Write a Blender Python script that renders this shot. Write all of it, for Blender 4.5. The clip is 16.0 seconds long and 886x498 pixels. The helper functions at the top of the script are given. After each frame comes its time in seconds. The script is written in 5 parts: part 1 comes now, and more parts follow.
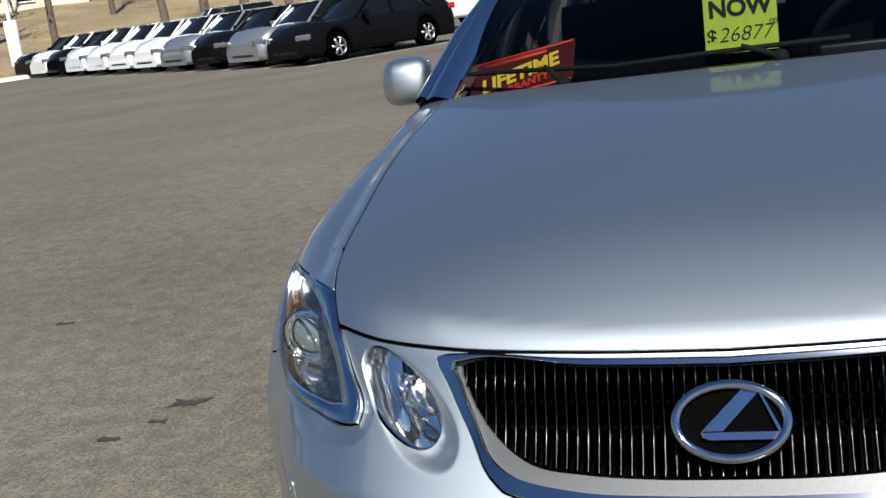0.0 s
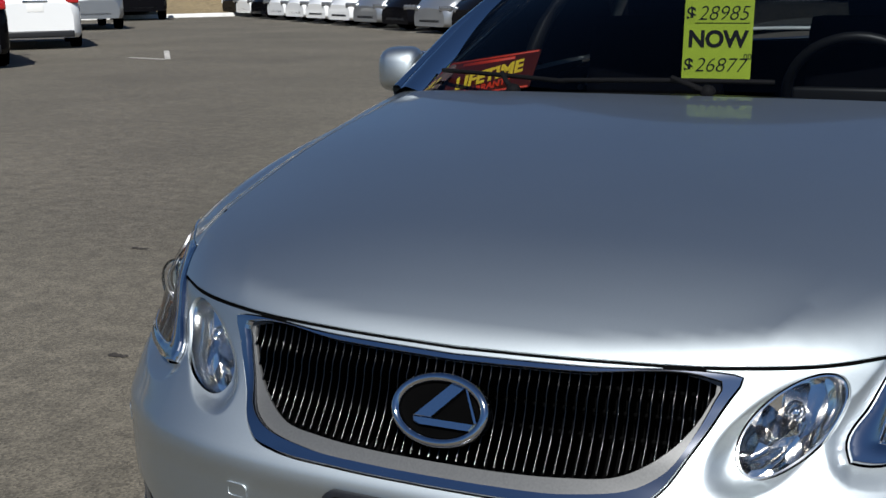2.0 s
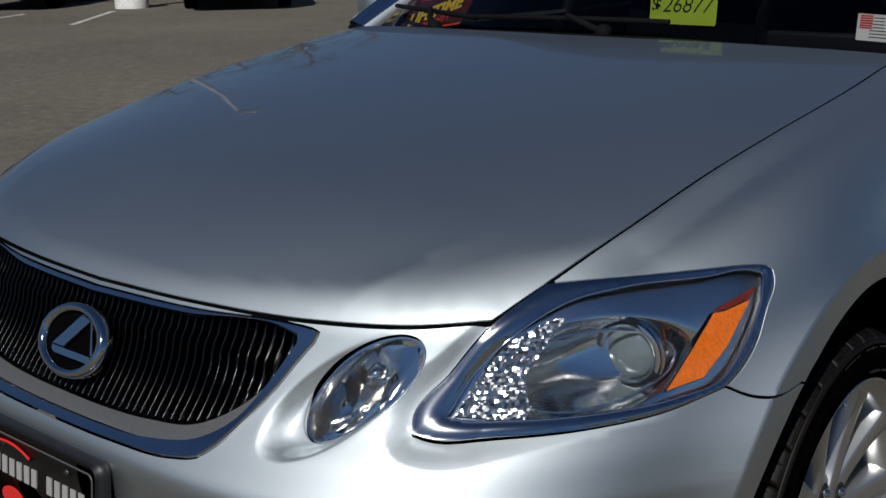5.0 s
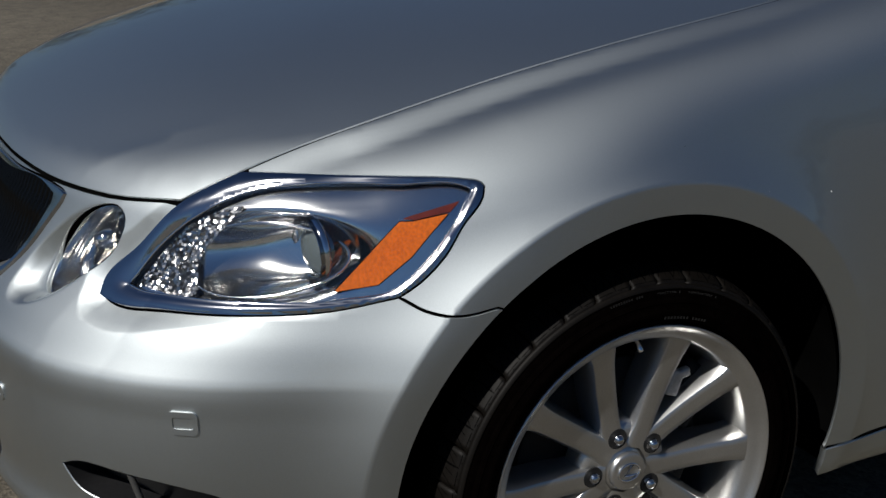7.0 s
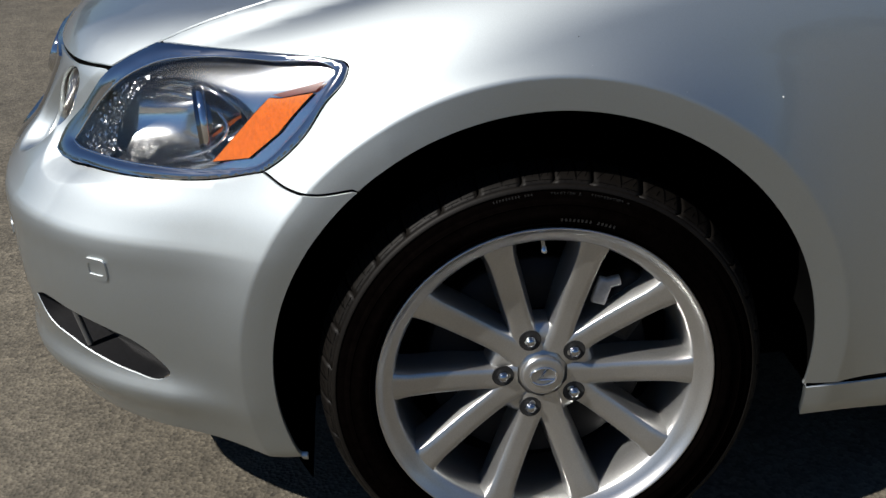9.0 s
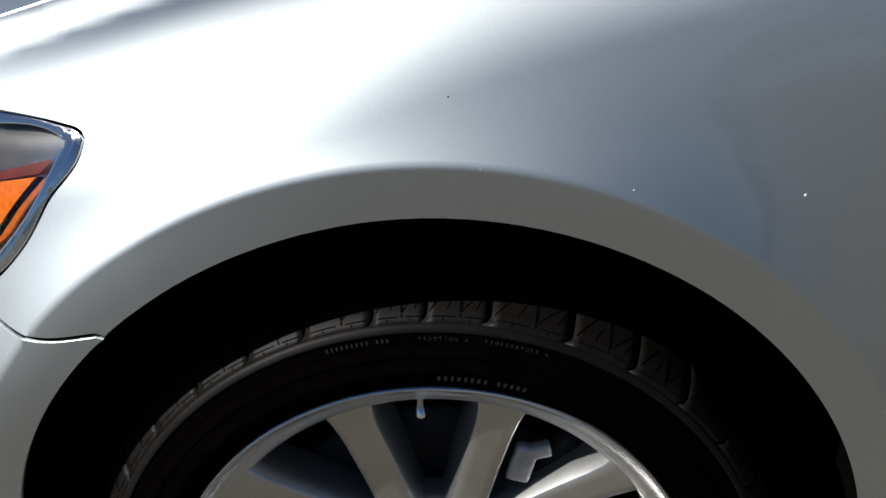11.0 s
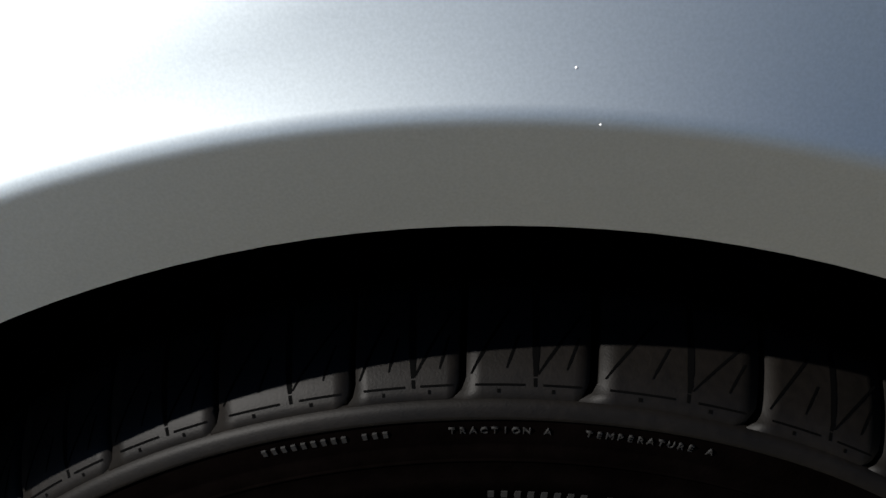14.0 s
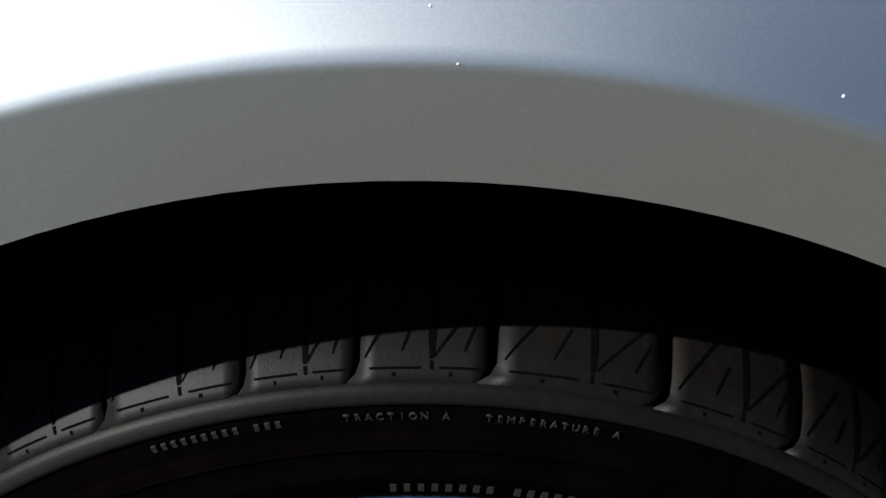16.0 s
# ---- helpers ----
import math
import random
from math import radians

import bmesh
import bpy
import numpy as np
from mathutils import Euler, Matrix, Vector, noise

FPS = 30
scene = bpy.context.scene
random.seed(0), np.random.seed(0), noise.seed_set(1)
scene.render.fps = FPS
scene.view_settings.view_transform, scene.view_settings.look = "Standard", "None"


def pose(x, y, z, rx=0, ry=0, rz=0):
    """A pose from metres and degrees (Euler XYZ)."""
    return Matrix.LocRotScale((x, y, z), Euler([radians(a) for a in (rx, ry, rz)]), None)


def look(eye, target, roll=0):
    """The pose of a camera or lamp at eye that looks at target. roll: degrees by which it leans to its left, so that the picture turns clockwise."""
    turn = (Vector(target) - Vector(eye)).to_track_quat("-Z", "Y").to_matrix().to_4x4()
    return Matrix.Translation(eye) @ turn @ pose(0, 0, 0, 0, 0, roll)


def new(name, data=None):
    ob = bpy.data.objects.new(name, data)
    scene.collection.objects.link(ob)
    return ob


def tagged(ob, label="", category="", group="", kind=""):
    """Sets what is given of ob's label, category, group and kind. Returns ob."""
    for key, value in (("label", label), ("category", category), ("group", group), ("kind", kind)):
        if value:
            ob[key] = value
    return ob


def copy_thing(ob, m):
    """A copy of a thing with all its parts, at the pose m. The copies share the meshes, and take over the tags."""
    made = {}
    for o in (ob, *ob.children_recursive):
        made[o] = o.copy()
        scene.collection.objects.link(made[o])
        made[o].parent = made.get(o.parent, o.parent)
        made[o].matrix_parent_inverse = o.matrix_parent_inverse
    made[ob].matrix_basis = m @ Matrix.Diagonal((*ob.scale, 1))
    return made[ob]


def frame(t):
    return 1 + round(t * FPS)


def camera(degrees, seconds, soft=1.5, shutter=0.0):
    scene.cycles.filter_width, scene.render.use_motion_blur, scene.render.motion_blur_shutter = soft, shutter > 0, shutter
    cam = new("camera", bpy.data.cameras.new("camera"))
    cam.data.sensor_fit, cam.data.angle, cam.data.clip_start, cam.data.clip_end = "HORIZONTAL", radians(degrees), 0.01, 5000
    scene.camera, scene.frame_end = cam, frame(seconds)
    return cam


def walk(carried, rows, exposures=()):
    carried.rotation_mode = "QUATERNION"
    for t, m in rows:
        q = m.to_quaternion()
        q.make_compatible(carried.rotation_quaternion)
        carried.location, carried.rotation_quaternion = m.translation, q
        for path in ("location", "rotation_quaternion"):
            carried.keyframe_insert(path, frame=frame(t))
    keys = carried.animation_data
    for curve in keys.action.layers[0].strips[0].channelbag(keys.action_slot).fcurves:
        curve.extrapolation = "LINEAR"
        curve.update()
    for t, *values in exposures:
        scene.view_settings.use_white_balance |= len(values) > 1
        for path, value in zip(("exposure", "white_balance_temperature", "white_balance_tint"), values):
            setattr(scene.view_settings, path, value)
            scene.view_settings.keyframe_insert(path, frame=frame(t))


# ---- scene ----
cam = camera(40.98, 16.0)
ROWS = [
    (0, 0.093, -1.510, 1.280, 77.60, 7.55, 15.07), (0.5, 0.252, -1.592, 1.266, 76.95, 5.33, 13.71),
    (1, 0.387, -1.608, 1.274, 76.00, 1.81, 11.87), (1.5, 0.568, -1.562, 1.269, 75.51, 1.30, 19.23),
    (2, 0.734, -1.497, 1.298, 77.22, 0.89, 25.30), (2.5, 0.839, -1.412, 1.264, 76.35, 3.25, 22.02),
    (3, 0.932, -1.294, 1.230, 74.09, 3.77, 22.98), (3.2, 0.963, -1.256, 1.219, 73.14, 3.78, 23.50),
    (5.5, 1.678, -0.717, 1.249, 74.94, 0.85, 44.92), (6, 1.837, -0.529, 1.229, 73.24, 1.18, 49.41),
    (6.5, 2.030, -0.354, 1.238, 72.58, -1.04, 59.66), (7, 2.127, -0.119, 1.217, 70.92, 0.57, 63.48),
    (7.5, 2.184, 0.086, 1.183, 69.26, 0.55, 65.90), (8, 2.306, 0.255, 1.166, 71.17, 1.98, 68.78),
    (8.2, 2.338, 0.338, 1.189, 70.77, 2.33, 72.54), (10.3, 2.076, 0.879, 1.170, 63.76, 4.98, 92.88),
    (10.5, 1.970, 0.909, 1.159, 64.53, 4.94, 93.20), (11, 1.697, 0.908, 1.139, 61.50, 5.18, 90.89),
    (11.5, 1.463, 0.892, 1.083, 56.25, 6.72, 91.89), (12, 1.254, 0.902, 1.054, 48.42, 7.54, 92.98),
    (12.5, 1.164, 0.841, 0.982, 46.73, 5.20, 90.66), (13, 1.146, 0.839, 0.964, 44.09, 4.31, 91.66),
    (13.5, 1.168, 0.857, 0.986, 45.85, 5.61, 90.87), (14, 1.188, 0.868, 0.982, 48.46, 6.33, 90.39),
    (14.5, 1.184, 0.874, 0.976, 49.24, 6.21, 91.45), (15, 1.189, 0.886, 0.948, 50.37, 6.82, 91.12),
    (15.5, 1.185, 0.896, 0.960, 49.17, 6.92, 89.34), (16, 1.204, 0.903, 0.938, 52.36, 7.27, 89.26)]
walk(cam, [(r[0], pose(*r[1:])) for r in ROWS],
     exposures=[(0, 0.8, 6250, 9), (1.0, 0.8, 6200, 9), (1.5, 0.45, 6200, 9), (2.0, 0.3, 6150, 9), (2.5, 0.42, 6150, 9), (3.2, 0.25, 6200, 9), (5.5, -0.38, 6300, 10), (6.5, -0.45, 6500, 10), (7, -0.38, 6500, 10), (8.2, 0.1, 6550, 10), (10.3, 0.55, 6500, 10), (11, 0.4, 6450, 10),
                (12.5, 0.15, 6500, 10), (13, 0.12, 6500, 10), (13.5, 0.45, 6450, 10), (14.5, 0.55, 6400, 10), (15, 0.42, 6350, 9), (15.5, 0.58, 6350, 9), (16, 0.85, 6300, 9)])

# ---- light ----
SUN_AZ, SUN_EL = radians(157), radians(46)
sun_dir = Vector((math.sin(SUN_AZ) * math.cos(SUN_EL), math.cos(SUN_AZ) * math.cos(SUN_EL), math.sin(SUN_EL)))
world = bpy.data.worlds.new("sky")
scene.world = world
world.use_nodes = True
wn = world.node_tree.nodes
sky = wn.new("ShaderNodeTexSky")
sky.sky_type, sky.sun_disc = "NISHITA", False
sky.sun_elevation, sky.sun_rotation = SUN_EL, SUN_AZ
sky.air_density, sky.dust_density, sky.ozone_density = 1.0, 0.05, 3.5
tint = wn.new("ShaderNodeMix")
tint.data_type, tint.blend_type = "RGBA", "MULTIPLY"
tint.inputs[0].default_value = 1.0
tint.inputs[7].default_value = (0.80, 0.95, 1.14, 1)
world.node_tree.links.new(sky.outputs[0], tint.inputs[6])
world.node_tree.links.new(tint.outputs[2], wn["Background"].inputs[0])
wn["Background"].inputs[1].default_value = 0.040
sun = new("sun", bpy.data.lights.new("sun", "SUN"))
sun.data.energy, sun.data.angle, sun.data.color = 5.0, radians(0.53), (1.0, 0.965, 0.91)
sun.matrix_world = look(sun_dir * 60, (0, 0, 0))


# ---- materials ----
def material(name, base=(0.5, 0.5, 0.5), rough=0.5, metal=0.0, coat=0.0, grain=None, stain=None, bump=None, alpha=None, **more):
    """A principled surface. grain, stain: (size per metre, strength) of fine and broad colour changes; bump: (size, height in metres)."""
    m = bpy.data.materials.new(name)
    m.use_nodes = True
    n, l = m.node_tree.nodes, m.node_tree.links
    b = n["Principled BSDF"]
    b.inputs["Base Color"].default_value = (*base, 1)
    b.inputs["Roughness"].default_value = rough
    b.inputs["Metallic"].default_value = metal
    b.inputs["Coat Weight"].default_value = coat
    b.inputs["Coat Roughness"].default_value = 0.03
    for key, value in more.items():
        b.inputs[key.replace("_", " ")].default_value = value
    tc = n.new("ShaderNodeTexCoord")
    colour = None
    for spec, detail in ((grain, 3.0), (stain, 5.0)):
        if not spec:
            continue
        t = n.new("ShaderNodeTexNoise")
        t.inputs["Scale"].default_value, t.inputs["Detail"].default_value = spec[0], detail
        l.new(tc.outputs["Object"], t.inputs["Vector"])
        r = n.new("ShaderNodeMapRange")
        r.inputs["From Min"].default_value, r.inputs["From Max"].default_value = 0.3, 0.7
        r.inputs["To Min"].default_value, r.inputs["To Max"].default_value = 1 - spec[1], 1 + spec[1]
        l.new(t.outputs["Fac"], r.inputs["Value"])
        mix = n.new("ShaderNodeMix")
        mix.data_type, mix.blend_type = "RGBA", "MULTIPLY"
        mix.inputs[0].default_value = 1.0
        mix.inputs[6].default_value = (*base, 1)
        if colour:
            l.new(colour, mix.inputs[6])
        l.new(r.outputs[0], mix.inputs[7])
        colour = mix.outputs[2]
    if colour:
        l.new(colour, b.inputs["Base Color"])
    if bump:
        t = n.new("ShaderNodeTexNoise")
        t.inputs["Scale"].default_value, t.inputs["Detail"].default_value = bump[0], 4.0
        l.new(tc.outputs["Object"], t.inputs["Vector"])
        u = n.new("ShaderNodeBump")
        u.inputs["Distance"].default_value = bump[1]
        l.new(t.outputs["Fac"], u.inputs["Height"])
        l.new(u.outputs[0], b.inputs["Normal"])
    return m




def metallic_paint(name, tone):
    """Silver metallic paint: bright flakes, most of them lying within a narrow tilt, below a clear coat."""
    m = material(name, tone, 0.50, 1.0, 0.0, grain=(900, 0.05), stain=(3, 0.02))
    n, l = m.node_tree.nodes, m.node_tree.links
    a, out = n["Principled BSDF"], n["Material Output"]
    flake, coat = n.new("ShaderNodeBsdfGlossy"), n.new("ShaderNodeBsdfGlossy")
    flake.distribution, flake.inputs["Roughness"].default_value = "BECKMANN", 0.64
    l.new(a.inputs["Base Color"].links[0].from_socket, flake.inputs["Color"])
    coat.inputs["Roughness"].default_value = 0.04
    x, y, f = n.new("ShaderNodeMixShader"), n.new("ShaderNodeMixShader"), n.new("ShaderNodeFresnel")
    x.inputs[0].default_value = 0.40
    f.inputs["IOR"].default_value = 1.7
    l.new(a.outputs[0], x.inputs[1])
    l.new(flake.outputs[0], x.inputs[2])
    l.new(f.outputs[0], y.inputs[0])
    l.new(x.outputs[0], y.inputs[1])
    l.new(coat.outputs[0], y.inputs[2])
    l.new(y.outputs[0], out.inputs[0])
    return m


PAINT = metallic_paint("silver_paint", (0.49, 0.53, 0.54))
CHROME = material("chrome", (0.46, 0.47, 0.50), 0.12, 1.0, grain=(20, 0.03))
BRIGHT = material("bright_chrome", (0.85, 0.86, 0.88), 0.07, 1.0)
BLACK = material("black_plastic", (0.012, 0.012, 0.013), 0.45, grain=(200, 0.2))
# near-black for black parts and for hollows whose deep shade is put into it
VOID = material("black_and_shade", (0.002, 0.002, 0.002), 0.95, stain=(8, 0.3), Specular_IOR_Level=0.0)
RUBBER = material("tyre_rubber", (0.0013, 0.0009, 0.0008), 0.85, grain=(90, 0.25), stain=(14, 0.25), bump=(500, 0.0002), Specular_IOR_Level=0.0)
TREAD = material("worn_tread", (0.0040, 0.0032, 0.0025), 0.55, grain=(260, 0.25), stain=(22, 0.35), bump=(900, 0.0001), Specular_IOR_Level=0.15)
ALLOY = material("alloy_wheel", (0.52, 0.52, 0.51), 0.32, 0.9, 0.4, grain=(500, 0.06), stain=(12, 0.08))


def thin_glass(name, tint, ior=1.5):
    """A thin pane: clear through, with a gloss that grows towards grazing views."""
    m = bpy.data.materials.new(name)
    m.use_nodes = True
    n, l = m.node_tree.nodes, m.node_tree.links
    n.remove(n["Principled BSDF"])
    a, b, f, x = n.new("ShaderNodeBsdfTransparent"), n.new("ShaderNodeBsdfGlossy"), n.new("ShaderNodeFresnel"), n.new("ShaderNodeMixShader")
    a.inputs[0].default_value = (*tint, 1)
    b.inputs["Roughness"].default_value = 0.015
    f.inputs["IOR"].default_value = ior
    l.new(f.outputs[0], x.inputs[0])
    l.new(a.outputs[0], x.inputs[1])
    l.new(b.outputs[0], x.inputs[2])
    l.new(x.outputs[0], n["Material Output"].inputs[0])
    return m


GLASS = thin_glass("clear_lens", (0.96, 0.97, 0.97), 1.55)
WINDOW = thin_glass("tinted_window", (0.26, 0.28, 0.29), 1.26)
AMBER = material("amber_lens", (0.56, 0.125, 0.002), 0.3, 0.0, 0.5, grain=(260, 0.25), bump=(320, 0.0004), Specular_IOR_Level=0.4)
# darker copy of the amber, for the shaded tip of the marker
AMBER_SHADE = material("shaded_amber_lens", (0.10, 0.012, 0.003), 0.3, 0.0, 0.5, grain=(60, 0.2))
REFLECTOR = material("lamp_reflector", (0.88, 0.88, 0.87), 0.13, 1.0)


def facets(m, size, spread, flat=(1, 1, 1), jitter=1.0):
    """Breaks a mirror into small flat facets, each tilted its own way."""
    n, l = m.node_tree.nodes, m.node_tree.links
    tc, vo, geo = n.new("ShaderNodeTexCoord"), n.new("ShaderNodeTexVoronoi"), n.new("ShaderNodeNewGeometry")
    sc, sub, mul, add, nor = [n.new("ShaderNodeVectorMath") for _ in range(5)]
    sc.operation, sub.operation, mul.operation, add.operation, nor.operation = "MULTIPLY", "SUBTRACT", "SCALE", "ADD", "NORMALIZE"
    sc.inputs[1].default_value, sub.inputs[1].default_value = flat, (0.5, 0.5, 0.5)
    vo.inputs["Scale"].default_value, vo.inputs["Randomness"].default_value = size, jitter
    mul.inputs["Scale"].default_value = spread
    l.new(tc.outputs["Object"], sc.inputs[0])
    l.new(sc.outputs[0], vo.inputs["Vector"])
    l.new(vo.outputs["Color"], sub.inputs[0])
    l.new(sub.outputs[0], mul.inputs[0])
    l.new(mul.outputs[0], add.inputs[0])
    l.new(geo.outputs["Normal"], add.inputs[1])
    l.new(add.outputs[0], nor.inputs[0])
    l.new(nor.outputs[0], n["Principled BSDF"].inputs["Normal"])
    return m


FACET = facets(material("faceted_reflector", (0.50, 0.50, 0.50), 0.18, 1.0), 300, 0.6, (1, 0.6, 1), 0.35)
TRIM = material("interior_trim", (0.0025, 0.0025, 0.0035), 0.85, grain=(60, 0.2), Specular_IOR_Level=0.05)
FOGREF = facets(material("ribbed_reflector", (0.92, 0.88, 0.82), 0.06, 1.0), 34, 1.0, (1, 1, 0.45))


from mathutils import geometry


# ---- mesh helpers ----
def part(name, bm, mat, parent, label="", smooth=True):
    me = bpy.data.meshes.new(name)
    bm.to_mesh(me)
    bm.free()
    me.materials.append(mat)
    if smooth:
        me.shade_smooth()
    ob = new(name, me)
    ob.parent = parent
    return tagged(ob, label)


def thing(name, label, category, group="", kind="", at=None):
    ob = tagged(new(name), label, category, group, kind)
    ob.matrix_world = at or Matrix()
    return ob


def quads(rows, closed_u=False, closed_v=False, bm=None):
    """A sheet of quads through rows of points."""
    bm = bm or bmesh.new()
    vs = [[bm.verts.new(p) for p in r] for r in rows]
    nu, nv = len(vs), len(vs[0])
    for i in range(nu if closed_u else nu - 1):
        for j in range(nv if closed_v else nv - 1):
            q = (vs[i][j], vs[(i + 1) % nu][j], vs[(i + 1) % nu][(j + 1) % nv], vs[i][(j + 1) % nv])
            if len(set(q)) == 4:
                bm.faces.new(q)
    return bm


def box(bm, centre, size, turn=None, bevel=0.0):
    made = bmesh.ops.create_cube(bm, size=1.0)["verts"]
    m = Matrix.Translation(centre) @ (turn or Matrix()) @ Matrix.Diagonal((*size, 1))
    bmesh.ops.transform(bm, matrix=m, verts=made)
    if bevel:
        edges = list({e for v in made for e in v.link_edges})
        bmesh.ops.bevel(bm, geom=edges, offset=bevel, segments=2, affect="EDGES", profile=0.7)
    return bm


def tube(points, radius, sides=8, closed=False, bm=None):
    pts = [Vector(p) for p in points]
    rows = []
    n = len(pts)
    for i, p in enumerate(pts):
        a, b = (pts[i - 1] if i or closed else p), (pts[(i + 1) % n] if i < n - 1 or closed else p)
        d = (b - a).normalized()
        u = d.cross(Vector((0.123, 0.31, 0.94))).normalized()
        w = d.cross(u)
        r = radius(i / max(1, n - 1)) if callable(radius) else radius
        rows.append([p + r * (math.cos(k) * u + math.sin(k) * w) for k in np.linspace(0, 2 * math.pi, sides, endpoint=False)])
    bm = quads(rows, closed_u=closed, closed_v=True, bm=bm)
    return bm


def lathe(profile, steps=64, axis_x=True):
    """Turns a profile of (offset along the axle, radius) round the x axis."""
    rows = [[(o, r * math.cos(a), r * math.sin(a)) for o, r in profile] for a in np.linspace(0, 2 * math.pi, steps, endpoint=False)]
    return quads(rows, closed_u=True)


def spline(xs, ys):
    """A smooth curve y(x) through a few knots, straight beyond its ends."""
    xs, ys = np.array(xs, float), np.array(ys, float)
    d = np.diff(ys) / np.diff(xs)
    m = np.concatenate([[d[0]], (d[1:] * np.diff(xs)[:-1] + d[:-1] * np.diff(xs)[1:]) / (xs[2:] - xs[:-2]), [d[-1]]])

    def f(x):
        x = np.asarray(x, float)
        i = np.clip(np.searchsorted(xs, x) - 1, 0, len(xs) - 2)
        h = xs[i + 1] - xs[i]
        t = (x - xs[i]) / h
        c = np.clip(t, 0, 1)
        y = (2 * c**3 - 3 * c**2 + 1) * ys[i] + (c**3 - 2 * c**2 + c) * h * m[i] + (3 * c**2 - 2 * c**3) * ys[i + 1] + (c**3 - c**2) * h * m[i + 1]
        return y + (t - c) * h * np.where(t > 1, m[i + 1], m[i])
    return f


def curve(points, n=40):
    """Points on a smooth line through the given ones."""
    p = np.array(points, float)
    if len(p) == 2:
        return p[0] + (p[1] - p[0]) * np.linspace(0, 1, n)[:, None]
    s = np.concatenate([[0], np.cumsum(np.linalg.norm(np.diff(p, axis=0), axis=1))])
    u = np.linspace(0, s[-1], n)
    return np.stack([spline(s, p[:, k])(u) for k in range(p.shape[1])], 1)


# ---- the silver car: one smooth shape, of which all panels are cut ----
AXLE_Y, AXLE_Z, ARCH_Y, ARCH_Z, ARCH_R, ARCH_BAND = 0.815, 0.325, 0.818, 0.347, 0.383, 0.431
REAR_Y = AXLE_Y + 2.85
half_width = spline([0.1, 0.2, 0.28, 0.45, 0.6, 0.72, 0.8, 0.9, 1.02], [0.80, 0.848, 0.864, 0.884, 0.894, 0.8945, 0.886, 0.862, 0.828])
nose = spline([0.12, 0.25, 0.4, 0.5, 0.545, 0.558, 0.575, 0.60, 0.64, 0.70, 0.75, 0.85], [0.06, -0.005, -0.033, -0.0355, -0.0365, -0.0325, -0.0215, -0.0045, 0.028, 0.054, 0.070, 0.10])
squareness = spline([0.2, 0.5, 0.6, 0.7, 0.78], [3.3, 3.3, 3.0, 2.45, 2.2])
crown = spline([0.0, 0.05, 0.1, 0.15, 0.2, 0.316, 0.45, 0.65, 0.85, 1.1, 1.25, 1.37, 1.7, 2.8, 3.6, 4.2, 4.75],
               [0.712, 0.742, 0.773, 0.7985, 0.8205, 0.8635, 0.900, 0.942, 0.974, 1.008, 1.028, 1.042, 1.05, 1.06, 1.075, 1.08, 1.03])
fall = spline([0.2, 0.35, 0.5, 0.85, 1.3, 2.0, 4.5], [0.046, 0.047, 0.045, 0.033, 0.028, 0.028, 0.03])
hood_fold = spline([0.08, 0.133, 0.165, 0.22, 0.30, 0.45], [0.385, 0.42, 0.445, 0.478, 0.505, 0.53])

hood_edge = spline([0.24, 0.316, 0.45, 0.65, 0.85, 1.1, 1.366], [0.624, 0.653, 0.684, 0.70, 0.712, 0.715, 0.708])


def smax(a, b, k):
    h = np.clip(k - np.abs(a - b), 0, None) / k
    return np.maximum(a, b) + h * h * k * 0.25


def dent(p, centre, axes, depth, hard=2.0):
    """A hollow of that depth, of elliptical outline, in the direction that axes leave open."""
    q = sum(((p[:, k] - centre[k]) / a) ** 2 for k, a in enumerate(axes) if a)
    return depth * np.clip(1.15 - q, 0, 1) ** (1 / hard)


